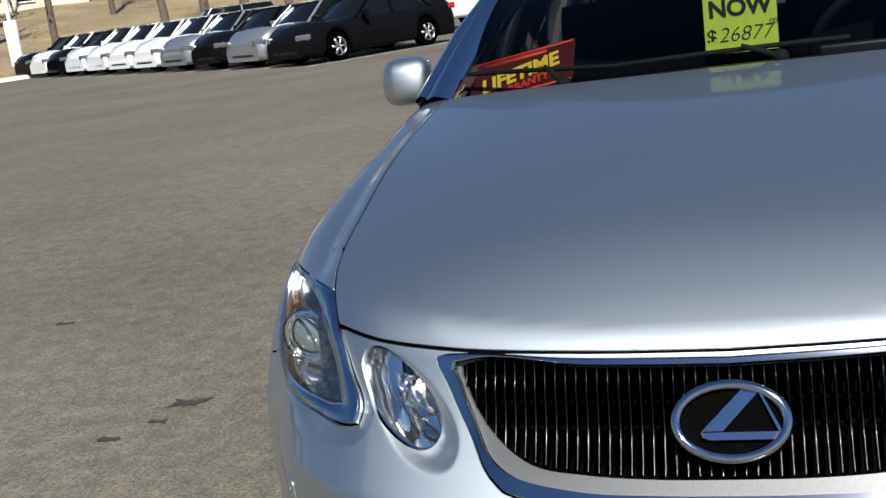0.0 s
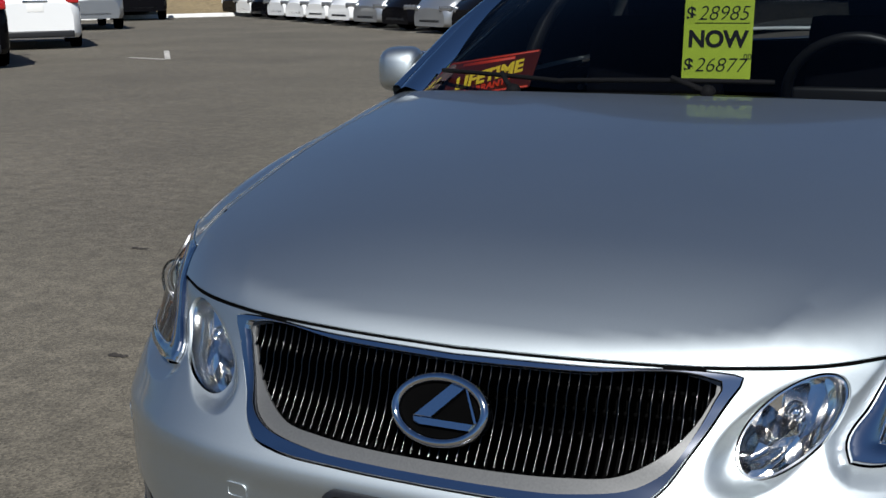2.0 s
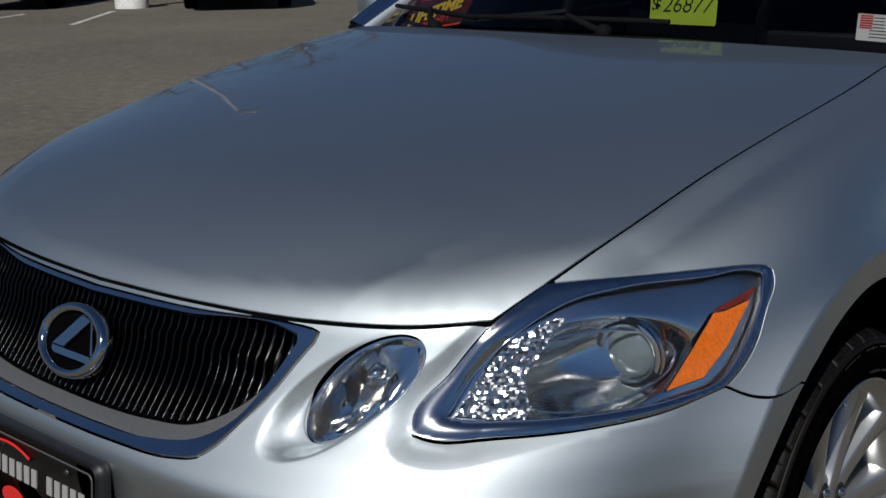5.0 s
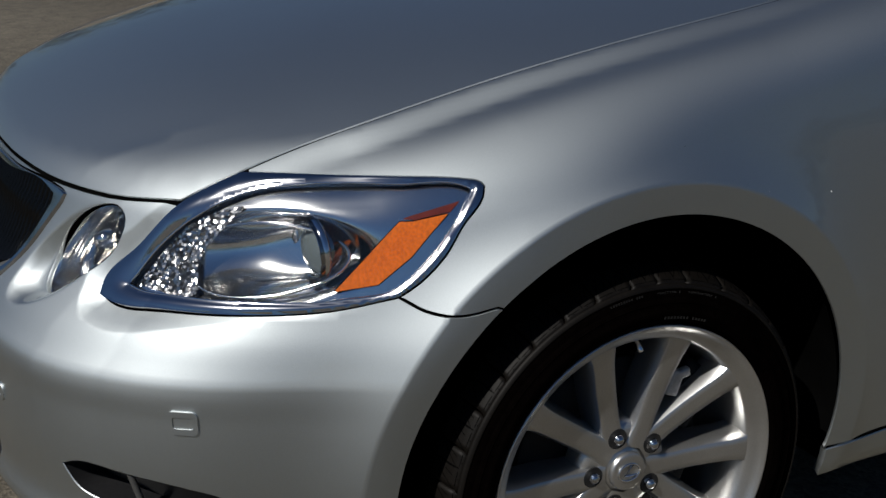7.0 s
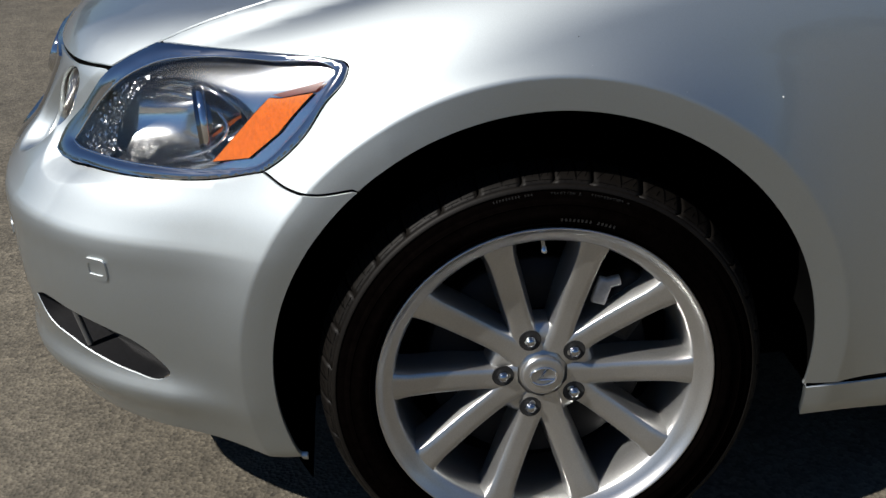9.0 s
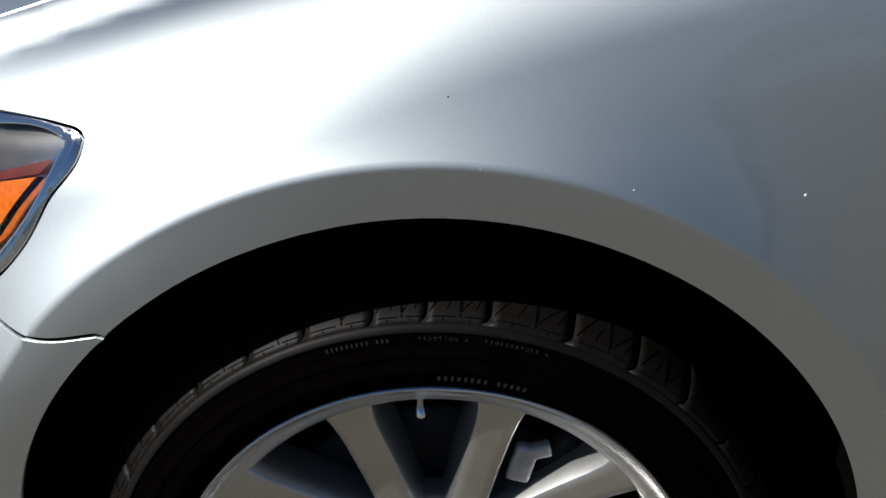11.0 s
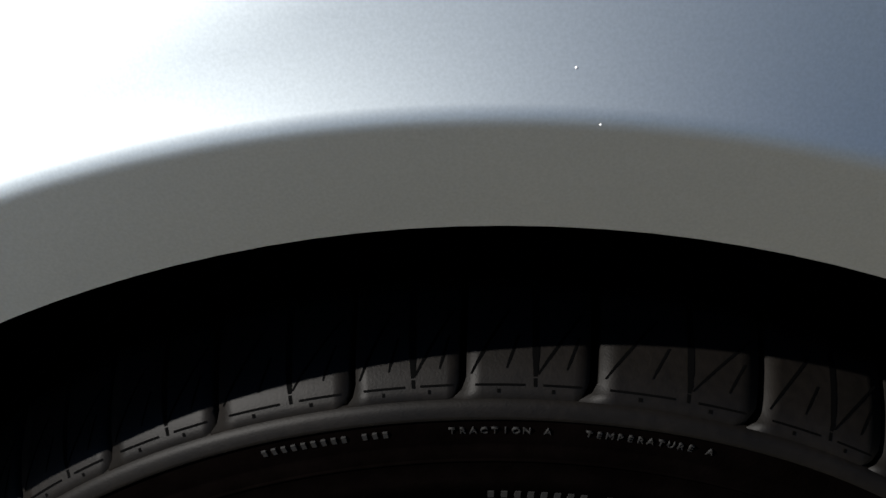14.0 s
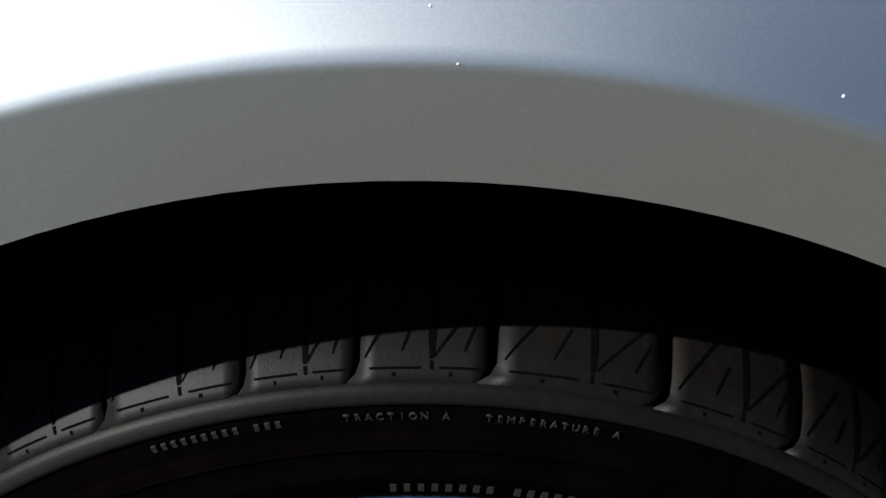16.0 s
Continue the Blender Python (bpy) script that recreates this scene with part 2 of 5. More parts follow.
def field(p):
    """Below zero inside the car's body."""
    p = np.asarray(p, float)
    x, y, z = np.abs(p[:, 0]), p[:, 1], p[:, 2]
    w = half_width(z) - 0.03 * np.clip((y - 2.4) / 2, 0, 1) ** 2
    v = np.clip(0.88 - y, 0, None) / (0.88 - nose(z))
    r = np.clip(y - 3.7, 0, None) / (4.80 - 3.7 - 0.12 * np.abs(z - 0.55))
    g = ((x / w) ** np.clip(squareness(z), 2.2, 3.4) + v**3 + r**3) ** (1 / 3) - 1
    g = 0.88 * g
    for ay in (ARCH_Y, ARCH_Y + 2.85):
        rr = np.hypot(y - ay, z - ARCH_Z)
        on = np.clip((x - 0.55) / 0.1, 0, 1)
        ahead = np.clip((ay + 0.10 - y) / 0.30, 0, 1)
        low_ = np.clip((0.80 - z) / 0.22, 0, 1)
        fore = np.clip((ay + 0.02 - y) / 0.16, 0, 1)
        g = g + on * (0.135 - 0.04 * fore * fore * (3 - 2 * fore)) * np.clip(ARCH_BAND - rr, 0, None)
        d = np.clip(rr - ARCH_BAND, 0, None)
        lean = np.clip(1.0 - (y - ay - 0.10) / 1.0, 0, 1)
        lean = lean * lean * (3 - 2 * lean)
        g = g + on * lean * (0.40 * d * np.exp(-d / 0.11) - 0.006 * np.exp(-d / 0.11))
        g = g - on * 0.015 * ahead**1.8 * np.exp(-((np.clip(rr - 0.40, 0, None) / 0.075) ** 2)) * low_ * low_ * (3 - 2 * low_)
    lip = np.clip((0.50 - y) / 0.16, 0, 1)
    g = g - 0.0022 * lip * lip * (3 - 2 * lip) * np.exp(-np.where(z > 0.553, (z - 0.553) / 0.024, (0.553 - z) / 0.075))
    g = g - 0.016 * np.exp(-(((z - 0.295) / 0.032) ** 2)) * np.clip((0.42 - y) / 0.15, 0, 1)
    t = z - crown(y) + fall(y) * (x / 0.66) ** 2.6
    edge = x - (hood_edge(y) - 0.004)
    step = np.clip(edge / 0.045, 0, 1)
    near, far_ = np.clip((y - 0.30) / 0.15, 0, 1), np.clip((1.48 - y) / 0.45, 0, 1)
    fold = np.clip((0.40 - y) / 0.24, 0, 1)
    t = t - 0.0030 * fold * fold * (3 - 2 * fold) * np.exp(-np.abs(x - hood_fold(y)) / 0.045)
    crest = np.clip((y - 0.40) / 0.25, 0, 1) * np.clip((1.35 - y) / 0.3, 0, 1)
    t = t - 0.004 * crest * np.exp(-(((edge - 0.085) / 0.04) ** 2))
    t = t + 0.015 * step * step * (3 - 2 * step) * near * near * (3 - 2 * near) * far_ * far_ * (3 - 2 * far_)
    front = np.clip((0.34 - y) / 0.2, 0, 1)
    f = smax(g, t, 0.075 - 0.043 * front * front * (3 - 2 * front))
    return smax(f, 0.19 - z, 0.05)


def gradient(p):
    e = 1e-3
    g = np.stack([field(p + d) - field(p - d) for d in np.eye(3) * e], 1)
    return g / np.linalg.norm(g, axis=1)[:, None]


def outermost(origin, way, far=2.4, steps=70):
    """Where rays from outside, coming back along way to origin, first meet the body."""
    n = len(origin)
    hi, lo, found = np.full(n, far), np.zeros(n), np.zeros(n, bool)
    for t in np.linspace(far, 0.02, steps):
        inside = (field(origin + way * t) < 0) & ~found
        lo[inside], found = t, found | inside
        hi[~found] = t
    for _ in range(26):
        mid = (lo + hi) / 2
        inside = field(origin + way * mid[:, None]) < 0
        lo, hi = np.where(inside, mid, lo), np.where(inside, hi, mid)
    return origin + way * lo[:, None]


def snap(points):
    """Moves points onto the body, away from its inner axis."""
    p = np.array(points, float)
    o = np.stack([np.zeros(len(p)), np.clip(p[:, 1], 0.9, 3.9), np.full(len(p), 0.5)], 1)
    o[:, 0] = np.where(np.abs(p[:, 0]) > 0.5, np.sign(p[:, 0]) * 0.25, p[:, 0] * 0.5)
    d = p - o
    return outermost(o, d / np.linalg.norm(d, axis=1)[:, None])


class Chart:
    """Lays the body's skin out flat: 'front' unrolls the nose, 'tail' the rear, 'top' looks down, 'side' looks in from above the left flank."""
    E1, D = np.array([0, 1.0, 0]), np.array([0.85, 0, math.sqrt(1 - 0.85**2)])
    E2 = np.array([-D[2], 0, D[0]])

    def __init__(self, kind):
        self.kind = kind

    def flat(self, p):
        p = np.asarray(p, float)
        if self.kind == "top":
            return p[:, :2].copy()
        if self.kind == "side":
            return np.stack([p @ self.E1, p @ self.E2], 1)
        c, s = (0.9, -1) if self.kind == "front" else (3.8, 1)
        return np.stack([0.85 * np.arctan2(p[:, 0], s * (p[:, 1] - c)), p[:, 2]], 1)

    def skin(self, q):
        n = len(q)
        if self.kind == "top":
            o = np.stack([q[:, 0], q[:, 1], np.full(n, 0.3)], 1)
            d = np.tile([0, 0, 1.0], (n, 1))
        elif self.kind == "side":
            o, d = q[:, :1] * self.E1 + q[:, 1:] * self.E2, np.tile(self.D, (n, 1))
        else:
            c, s = (0.9, -1) if self.kind == "front" else (3.8, 1)
            a = q[:, 0] / 0.85
            o = np.stack([np.zeros(n), np.full(n, c), q[:, 1]], 1)
            d = np.stack([np.sin(a), s * np.cos(a), np.zeros(n)], 1)
        return outermost(o, d)


def inside(poly, q):
    x, y = q[:, 0], q[:, 1]
    hit = np.zeros(len(q), bool)
    for (ax, ay), (bx, by) in zip(poly, np.roll(poly, -1, axis=0)):
        if ay != by:
            hit ^= ((ay > y) != (by > y)) & (x < (bx - ax) * (y - ay) / (by - ay) + ax)
    return hit


def inset(poly, d):
    """Shrinks a closed outline by d (grows it, where d is negative)."""
    area = 0.5 * np.sum(poly[:, 0] * np.roll(poly[:, 1], -1) - np.roll(poly[:, 0], -1) * poly[:, 1])
    t = np.roll(poly, -1, axis=0) - np.roll(poly, 1, axis=0)
    t /= np.linalg.norm(t, axis=1)[:, None] + 1e-9
    return poly + np.sign(area) * d * np.stack([-t[:, 1], t[:, 0]], 1)


def even(poly, step):
    """The closed outline with points about a step apart, its corners kept."""
    out = []
    for a, b in zip(poly, np.roll(poly, -1, axis=0)):
        k = max(1, int(round(np.linalg.norm(b - a) / step)))
        if np.linalg.norm(b - a) > 1e-5:
            out += [a + (b - a) * i / k for i in range(k)]
    return np.array(out)


def spread(run, step):
    """The open run with points about a step apart."""
    s = np.concatenate([[0], np.cumsum(np.linalg.norm(np.diff(run, axis=0), axis=1))])
    u = np.linspace(0, s[-1], max(3, int(s[-1] / step)))
    return np.stack([np.interp(u, s, run[:, 0]), np.interp(u, s, run[:, 1])], 1)


def panel(name, chart, outline, mat, parent, holes=(), h=0.016, gap=0.0018, lift=0.0, flange=0.014, label="", deform=None, creases=(), shaped=True):
    """A panel of the body's skin within an outline of points in space, with holes; its edges turn inwards."""
    from_pts = lambda pts: even(chart.flat(np.array(pts)), h * 0.7)
    loops = [inset(from_pts(outline), gap)] + [inset(from_pts(k), -gap) for k in holes]
    lo, hi = loops[0].min(0), loops[0].max(0)
    gx, gy = np.meshgrid(np.arange(lo[0], hi[0], h), np.arange(lo[1], hi[1], h * 0.87))
    gx[1::2] += h / 2
    grid = np.stack([gx.ravel(), gy.ravel()], 1)
    keep = inside(inset(loops[0], h * 0.45), grid)
    for k in loops[1:]:
        keep &= ~inside(inset(k, -h * 0.45), grid)
    folds = [spread(chart.flat(np.array(k)), h * 0.7) for k in creases]
    folds = [k[inside(inset(loops[0], h * 0.4), k)] for k in folds]
    for k in folds:
        keep &= np.min(np.linalg.norm(grid[:, None] - k[None], axis=2), axis=1) > h * 0.45
    pts = np.concatenate(loops + [grid[keep]] + folds)
    edges, start = [], len(pts) - sum(len(k) for k in folds)
    for k in folds:
        edges += [(start + i, start + i + 1) for i in range(len(k) - 1) if np.linalg.norm(k[i + 1] - k[i]) < 3 * h]
        start += len(k)
    start = 0
    for k in loops:
        edges += [(start + i, start + (i + 1) % len(k)) for i in range(len(k))]
        start += len(k)
    v2, e2, f2, *_ = geometry.delaunay_2d_cdt([Vector(p) for p in pts], edges, [], 0, 1e-6)
    v2 = np.array([tuple(v) for v in v2])
    tri = np.array([tuple(f) for f in f2 if len(f) == 3])
    mid = v2[tri].mean(1)
    ok = inside(loops[0], mid)
    for k in loops[1:]:
        ok &= ~inside(k, mid)
    tri = tri[ok]
    used, tri = np.unique(tri, return_inverse=True)
    tri = tri.reshape(-1, 3)
    v2 = v2[used]
    p = chart.skin(v2)
    n = gradient(p)
    p = p + n * lift
    if deform:
        p, n = deform(p, n)
    # faces outwards
    fn = np.cross(p[tri[:, 1]] - p[tri[:, 0]], p[tri[:, 2]] - p[tri[:, 0]])
    wrong = (fn * n[tri[:, 0]]).sum(1) < 0
    tri[wrong] = tri[wrong][:, ::-1]
    # the turned-in edge
    count = {}
    for a, b, c in tri:
        for e in ((a, b), (b, c), (c, a)):
            count[e] = count.get(e, 0) + 1
    rim = [e for e in count if (e[1], e[0]) not in count]
    verts, norms, faces = list(p), list(n), [tuple(f) for f in tri]
    if flange:
        for a, b in rim:
            out = np.cross(p[b] - p[a], n[a])
            out /= np.linalg.norm(out) + 1e-9
            k = len(verts)
            verts += [p[a], p[b], p[b] - n[b] * flange, p[a] - n[a] * flange]
            norms += [n[a] * 0.5 + out * 0.5, n[b] * 0.5 + out * 0.5, out, out]
            faces.append((k + 1, k, k + 3, k + 2))
    me = bpy.data.meshes.new(name)
    me.from_pydata([tuple(v) for v in verts], [], faces)
    me.materials.append(mat)
    me.shade_smooth()
    if shaped:
        norms = np.array(norms)
        norms /= np.linalg.norm(norms, axis=1)[:, None] + 1e-9
        me.attributes.new("custom_normal", "FLOAT_VECTOR", "POINT").data.foreach_set("vector", norms.ravel())
    ob = new(name, me)
    ob.parent = parent
    return tagged(ob, label)


def mirrored(pts):
    return np.array(pts) * (-1, 1, 1)


FRONT, TOP, SIDE, TAIL = Chart("front"), Chart("top"), Chart("side"), Chart("tail")
hood_front = [(0, 0.05, 0.757), (0.22, 0.07, 0.757), (0.426, 0.122, 0.755), (0.54, 0.178, 0.757), (0.624, 0.24, 0.765)]
hood_side = [(0.624, 0.24, 0.765), (0.653, 0.316, 0.803), (0.684, 0.45, 0.855), (0.70, 0.65, 0.905), (0.712, 0.85, 0.942), (0.715, 1.1, 0.975), (0.708, 1.366, 1.013)]
hood_rear = [(0.708, 1.366, 1.013), (0.5, 1.30, 1.03), (0.25, 1.255, 1.04), (0, 1.245, 1.045)]
lamp_top = [(0.653, 0.316, 0.803), (0.723, 0.399, 0.806), (0.781, 0.486, 0.8055), (0.818, 0.551, 0.8035), (0.829, 0.570, 0.8015)]
lamp_rear = [(0.829, 0.570, 0.8015), (0.836, 0.578, 0.797), (0.840, 0.576, 0.788), (0.850, 0.540, 0.750), (0.856, 0.512, 0.717), (0.854, 0.475, 0.685), (0.845, 0.450, 0.667)]
lamp_low = [(0.845, 0.450, 0.667), (0.805, 0.378, 0.649), (0.75, 0.283, 0.641), (0.671, 0.193, 0.638), (0.60, 0.135, 0.637), (0.583, 0.127, 0.641)]
lamp_in = [(0.583, 0.127, 0.641), (0.577, 0.134, 0.656), (0.60, 0.184, 0.708), (0.626, 0.242, 0.765), (0.653, 0.316, 0.803)]
lamp_lens = [(0.611, 0.162, 0.6595), (0.624, 0.200, 0.706), (0.651, 0.253, 0.752), (0.684, 0.317, 0.785), (0.724, 0.384, 0.797), (0.785, 0.481, 0.7985), (0.826, 0.558, 0.7955), (0.8325, 0.5635, 0.7925),
             (0.835, 0.558, 0.785), (0.845, 0.536, 0.757), (0.848, 0.490, 0.71), (0.838, 0.447, 0.674), (0.807, 0.390, 0.6615), (0.75, 0.294, 0.656), (0.672, 0.207, 0.655), (0.625, 0.172, 0.6555)]
lamp_amber = [(0.799, 0.381, 0.6715), (0.825, 0.431, 0.681), (0.836, 0.474, 0.715), (0.836, 0.528, 0.766), (0.820, 0.486, 0.757), (0.813, 0.470, 0.757), (0.8095, 0.430, 0.720)]
lamp_tip = [(0.8215, 0.489, 0.7595), (0.8365, 0.531, 0.769), (0.834, 0.5455, 0.7805), (0.8135, 0.474, 0.7615)]
seam = [(0.845, 0.450, 0.667), (0.868, 0.480, 0.650), (0.885, 0.52, 0.643), (0.889, 0.577, 0.647)]
grille_out = [(0, 0.05, 0.747), (0.22, 0.07, 0.748), (0.41, 0.118, 0.747), (0.426, 0.125, 0.744), (0.405, 0.11, 0.70), (0.37, 0.06, 0.64), (0.335, 0.0, 0.592), (0.318, -0.009, 0.580), (0.29, -0.012, 0.574), (0.15, -0.02, 0.566), (0, -0.022, 0.564)]
grille_in = [(0, 0.05, 0.7365), (0.2, 0.07, 0.7375), (0.388, 0.112, 0.7385), (0.402, 0.113, 0.735), (0.394, 0.10, 0.712), (0.37, 0.07, 0.662), (0.347, 0.04, 0.625), (0.315, 0.01, 0.604), (0.22, -0.01, 0.585), (0.1, -0.01, 0.579), (0, -0.01, 0.578)]
grille_mesh = [(0, 0.05, 0.7362), (0.2, 0.07, 0.7372), (0.38, 0.11, 0.7378), (0.394, 0.113, 0.732), (0.384, 0.10, 0.70), (0.357, 0.07, 0.66), (0.325, 0.04, 0.635), (0.28, 0.02, 0.614), (0.2, 0.01, 0.603), (0.1, 0.0, 0.598), (0, 0.0, 0.597)]
duct = [(0.585, 0.055, 0.405), (0.61, 0.072, 0.416), (0.664, 0.114, 0.413), (0.727, 0.188, 0.400), (0.752, 0.228, 0.387), (0.767, 0.259, 0.362), (0.773, 0.273, 0.341), (0.766, 0.262, 0.333), (0.739, 0.213, 0.334), (0.70, 0.165, 0.343), (0.65, 0.11, 0.356), (0.60, 0.066, 0.376)]
intake = [(0, -0.03, 0.412), (0.15, -0.03, 0.412), (0.29, -0.027, 0.412), (0.365, -0.015, 0.402), (0.38, -0.01, 0.38), (0.36, -0.01, 0.31), (0.33, -0.01, 0.26), (0.15, -0.02, 0.25), (0, -0.03, 0.25)]
door_line = [(0.80, 1.42, 0.985), (0.84, 1.400, 0.935), (0.861, 1.389, 0.884), (0.874, 1.378, 0.828), (0.885, 1.369, 0.746), (0.885, 1.368, 0.65), (0.882, 1.378, 0.50), (0.868, 1.392, 0.355), (0.857, 1.405, 0.274)]


def on(points, n=30):
    return snap(curve(points, n))


def ring_on(points, n=90):
    """A smooth closed loop on the body through the given points."""
    return snap(curve(list(points) + [points[0]], n)[:-1])


def arch(a0, a1, n=50, ay=ARCH_Y, r=ARCH_R):
    """Along a wheel arch, between two angles from the rear horizontal, over the top."""
    a = np.radians(np.linspace(a0, a1, n))
    o = np.stack([np.zeros(n), ay + r * np.cos(a), ARCH_Z + r * np.sin(a)], 1)
    return outermost(o, np.tile([1.0, 0, 0], (n, 1)))


def join(*runs):
    return np.concatenate([np.asarray(r)[:-1] for r in runs])


def both(run):
    """A loop of a run from the middle to the middle on the left and its mirror image."""
    return np.concatenate([run, mirrored(run)[::-1][1:-1]])


POCKET_U = np.array([0.805, 0.593])
POCKET_C = np.array([0.462, 0.673])


lamp_flat = even(FRONT.flat(join(*[on(k) for k in (lamp_top, lamp_rear, lamp_low, lamp_in)])), 0.003)
tip_flat = FRONT.flat(on(lamp_in))[0]


def scoop_width(q):
    return 0.034 * np.exp(-((np.linalg.norm(q - tip_flat, axis=1) / 0.17) ** 2)) + 1e-5


lamp_edge = inset(lamp_flat, -1.0) - lamp_flat
near_tip = scoop_width(lamp_flat) > 0.009
scoop_rims = [FRONT.skin((lamp_flat + lamp_edge * (scoop_width(lamp_flat) + o)[:, None])[near_tip]) for o in (-0.004, 0.0, 0.004)]


def hollow(p, n):
    """The oval pockets round the inner lamps, and the scoops round the headlights' inner tips."""
    q = FRONT.flat(np.abs(p) * (1, 0, 0) + p * (0, 1, 1))
    d = q - POCKET_C
    a, b = d @ POCKET_U / 0.120, d @ np.array([-POCKET_U[1], POCKET_U[0]]) / 0.045
    r = np.sqrt(a * a + b * b)
    s = np.clip((1.0 - r) / 0.42, 0, 1)
    depth = 0.024 * s * s * (3 - 2 * s) * np.clip(0.62 - 0.5 * a, 0.05, 1.2)
    gap_ = np.min(np.linalg.norm(q[:, None] - lamp_flat[None], axis=2), axis=1)
    wide = scoop_width(q)
    depth = depth + 0.40 * wide * np.clip(1 - gap_ / wide, 0, 1) ** 1.15
    return p - n * depth[:, None], n


def formed(deform, e=2e-3):
    """The same change of shape, with the normals that it gives the skin."""
    def both_of(p, n):
        p2, _ = deform(p, n)
        t1 = np.cross(n, [0, 0, 1.0])
        t1 /= np.linalg.norm(t1, axis=1)[:, None] + 1e-9
        t2 = np.cross(n, t1)
        a, b = deform(p + t1 * e, n)[0] - deform(p - t1 * e, n)[0], deform(p + t2 * e, n)[0] - deform(p - t2 * e, n)[0]
        m = np.cross(a, b)
        m /= np.linalg.norm(m, axis=1)[:, None]
        m *= np.sign((m * n).sum(1))[:, None]
        return p2, m
    return both_of


car = thing("sedan", "silver four-door sedan parked on the asphalt lot, front wheels straight", "car")
GREY = material("grey_inner_trim", (0.10, 0.10, 0.098), 0.45, 0.4, grain=(300, 0.1))
DARKCHROME = material("dark_chrome", (0.035, 0.034, 0.034), 0.22, 1.0)
BADGE = material("badge_chrome", (0.55, 0.56, 0.58), 0.08, 1.0, grain=(300, 0.04))
hf, hs, hr = on(hood_front), on(hood_side, 60), on(hood_rear)
panel("hood", TOP, join(mirrored(hf)[::-1], hf, hs, hr, mirrored(hr)[::-1], mirrored(hs)[::-1]), PAINT, car, h=0.022, gap=0.0026, label="smooth silver hood with a low crown")
lt, lr, ll, li, sm = on(lamp_top), on(lamp_rear), on(lamp_low), on(lamp_in), on(seam)
sm = on(seam)
a_seam = math.degrees(math.atan2(sm[-1][2] - ARCH_Z, sm[-1][1] - ARCH_Y))
ar_front, ar_rear = arch(205, a_seam, 30), arch(a_seam, -11, 60)
sm[-1] = ar_rear[0]
bands_front = [arch(200, a_seam - 2, 60, r=ARCH_BAND + o) for o in (-0.004, 0, 0.004)]
bands_rear = [arch(a_seam + 10, -10, 120, r=ARCH_BAND + o) for o in (-0.004, 0, 0.004)]
go = on(grille_out, 60)
bottom = on([(0.865, 0.44, 0.20), (0.80, 0.22, 0.195), (0.6, 0.06, 0.195), (0.3, -0.01, 0.195), (0, -0.02, 0.195)], 40)
half = np.concatenate([join(hf, li[li[:, 1] <= hs[0][1] + 0.002][::-1], ll[::-1], sm, ar_front[::-1]), bottom])
oval_c, oval_s = np.array([0.487, 0.688]), (0.090, 0.038)
oval_a = np.linspace(0, 2 * math.pi, 60, endpoint=False)
oval = FRONT.skin(oval_c + np.outer(np.cos(oval_a) * oval_s[0], POCKET_U) + np.outer(np.sin(oval_a) * oval_s[1], [-POCKET_U[1], POCKET_U[0]]))
ducts, takes = ring_on(duct), on(intake, 70)
pa = np.linspace(0.9, 2 * math.pi - 0.6, 70)
pocket_rims = [FRONT.skin(POCKET_C + np.outer(np.cos(pa) * (0.120 + o), POCKET_U) + np.outer(np.sin(pa) * (0.045 + o), [-POCKET_U[1], POCKET_U[0]])) for o in (-0.005, 0, 0.005)]


def wall(name, loop, depth, mat, parent, deform=None):
    """The inner wall of an opening in the body."""
    p, n = np.array(loop), gradient(loop)
    if deform:
        p, _ = deform(p, n)
    rows = [p - n * d for d in (0.001, depth * 0.5, depth)]
    return part(name, quads([[tuple(q) for q in r] for r in rows], closed_v=True), mat, parent)



bumper = panel("front_bumper", FRONT, both(half), PAINT, car, holes=[both(go), oval, mirrored(oval), ducts, mirrored(ducts), both(takes)], h=0.010, flange=0.008,
               deform=formed(hollow), creases=bands_front + [mirrored(b) for b in bands_front] + pocket_rims + [mirrored(b) for b in pocket_rims] + scoop_rims + [mirrored(b) for b in scoop_rims], label="painted front bumper wrapped round the nose")
dl = on(door_line)
sl = on([(0.857, 1.405, 0.274), (0.862, 1.30, 0.273), (0.865, 1.212, 0.274)], 12)
top_end = on([(0.708, 1.366, 1.013), (0.75, 1.40, 1.0), (0.80, 1.42, 0.985)], 8)
loop = join(hs[hs[:, 1] >= 0.316], top_end, dl, sl, ar_rear[::-1], sm[::-1], lr[::-1], lt[::-1])


def pair(make):
    """Makes a thing's part for the left flank, and its mirror image for the right."""
    for side in (1, -1):
        made = make()
        for ob in (made if isinstance(made, list) else [made]):
            if side < 0:
                ob.matrix_basis = Matrix.Diagonal((-1, 1, 1, 1)) @ ob.matrix_basis


def fill_gap(run, depth=0.011, r=0.0065):
    """A near-black strip put deep in a gap between panels for the gap's shade."""
    n = gradient(run)
    return part("gap_strip", tube([tuple(q) for q in run - n * depth], r, 6), VOID, car)


for run in (dl, sm, mirrored(dl), mirrored(sm)):
    fill_gap(run)
for run in (hs, mirrored(hs)):
    fill_gap(run, 0.0046, 0.0030)
fill_gap(np.concatenate([mirrored(hf)[::-1], hf[1:]]))
pair(lambda: panel("fender", SIDE, loop, PAINT, car, h=0.010, flange=0.006, gap=0.0024, creases=bands_rear, label="silver front fender with a flared wheel arch"))

# --- headlights ---
lamp_loop = join(lt, lr, ll, li)


def straight(points, n=12):
    """A closed loop on the body with straight sides between its corners."""
    p = np.array(points)
    return snap(np.concatenate([a + (b - a) * np.linspace(0, 1, n, endpoint=False)[:, None] for a, b in zip(p, np.roll(p, -1, axis=0))]))


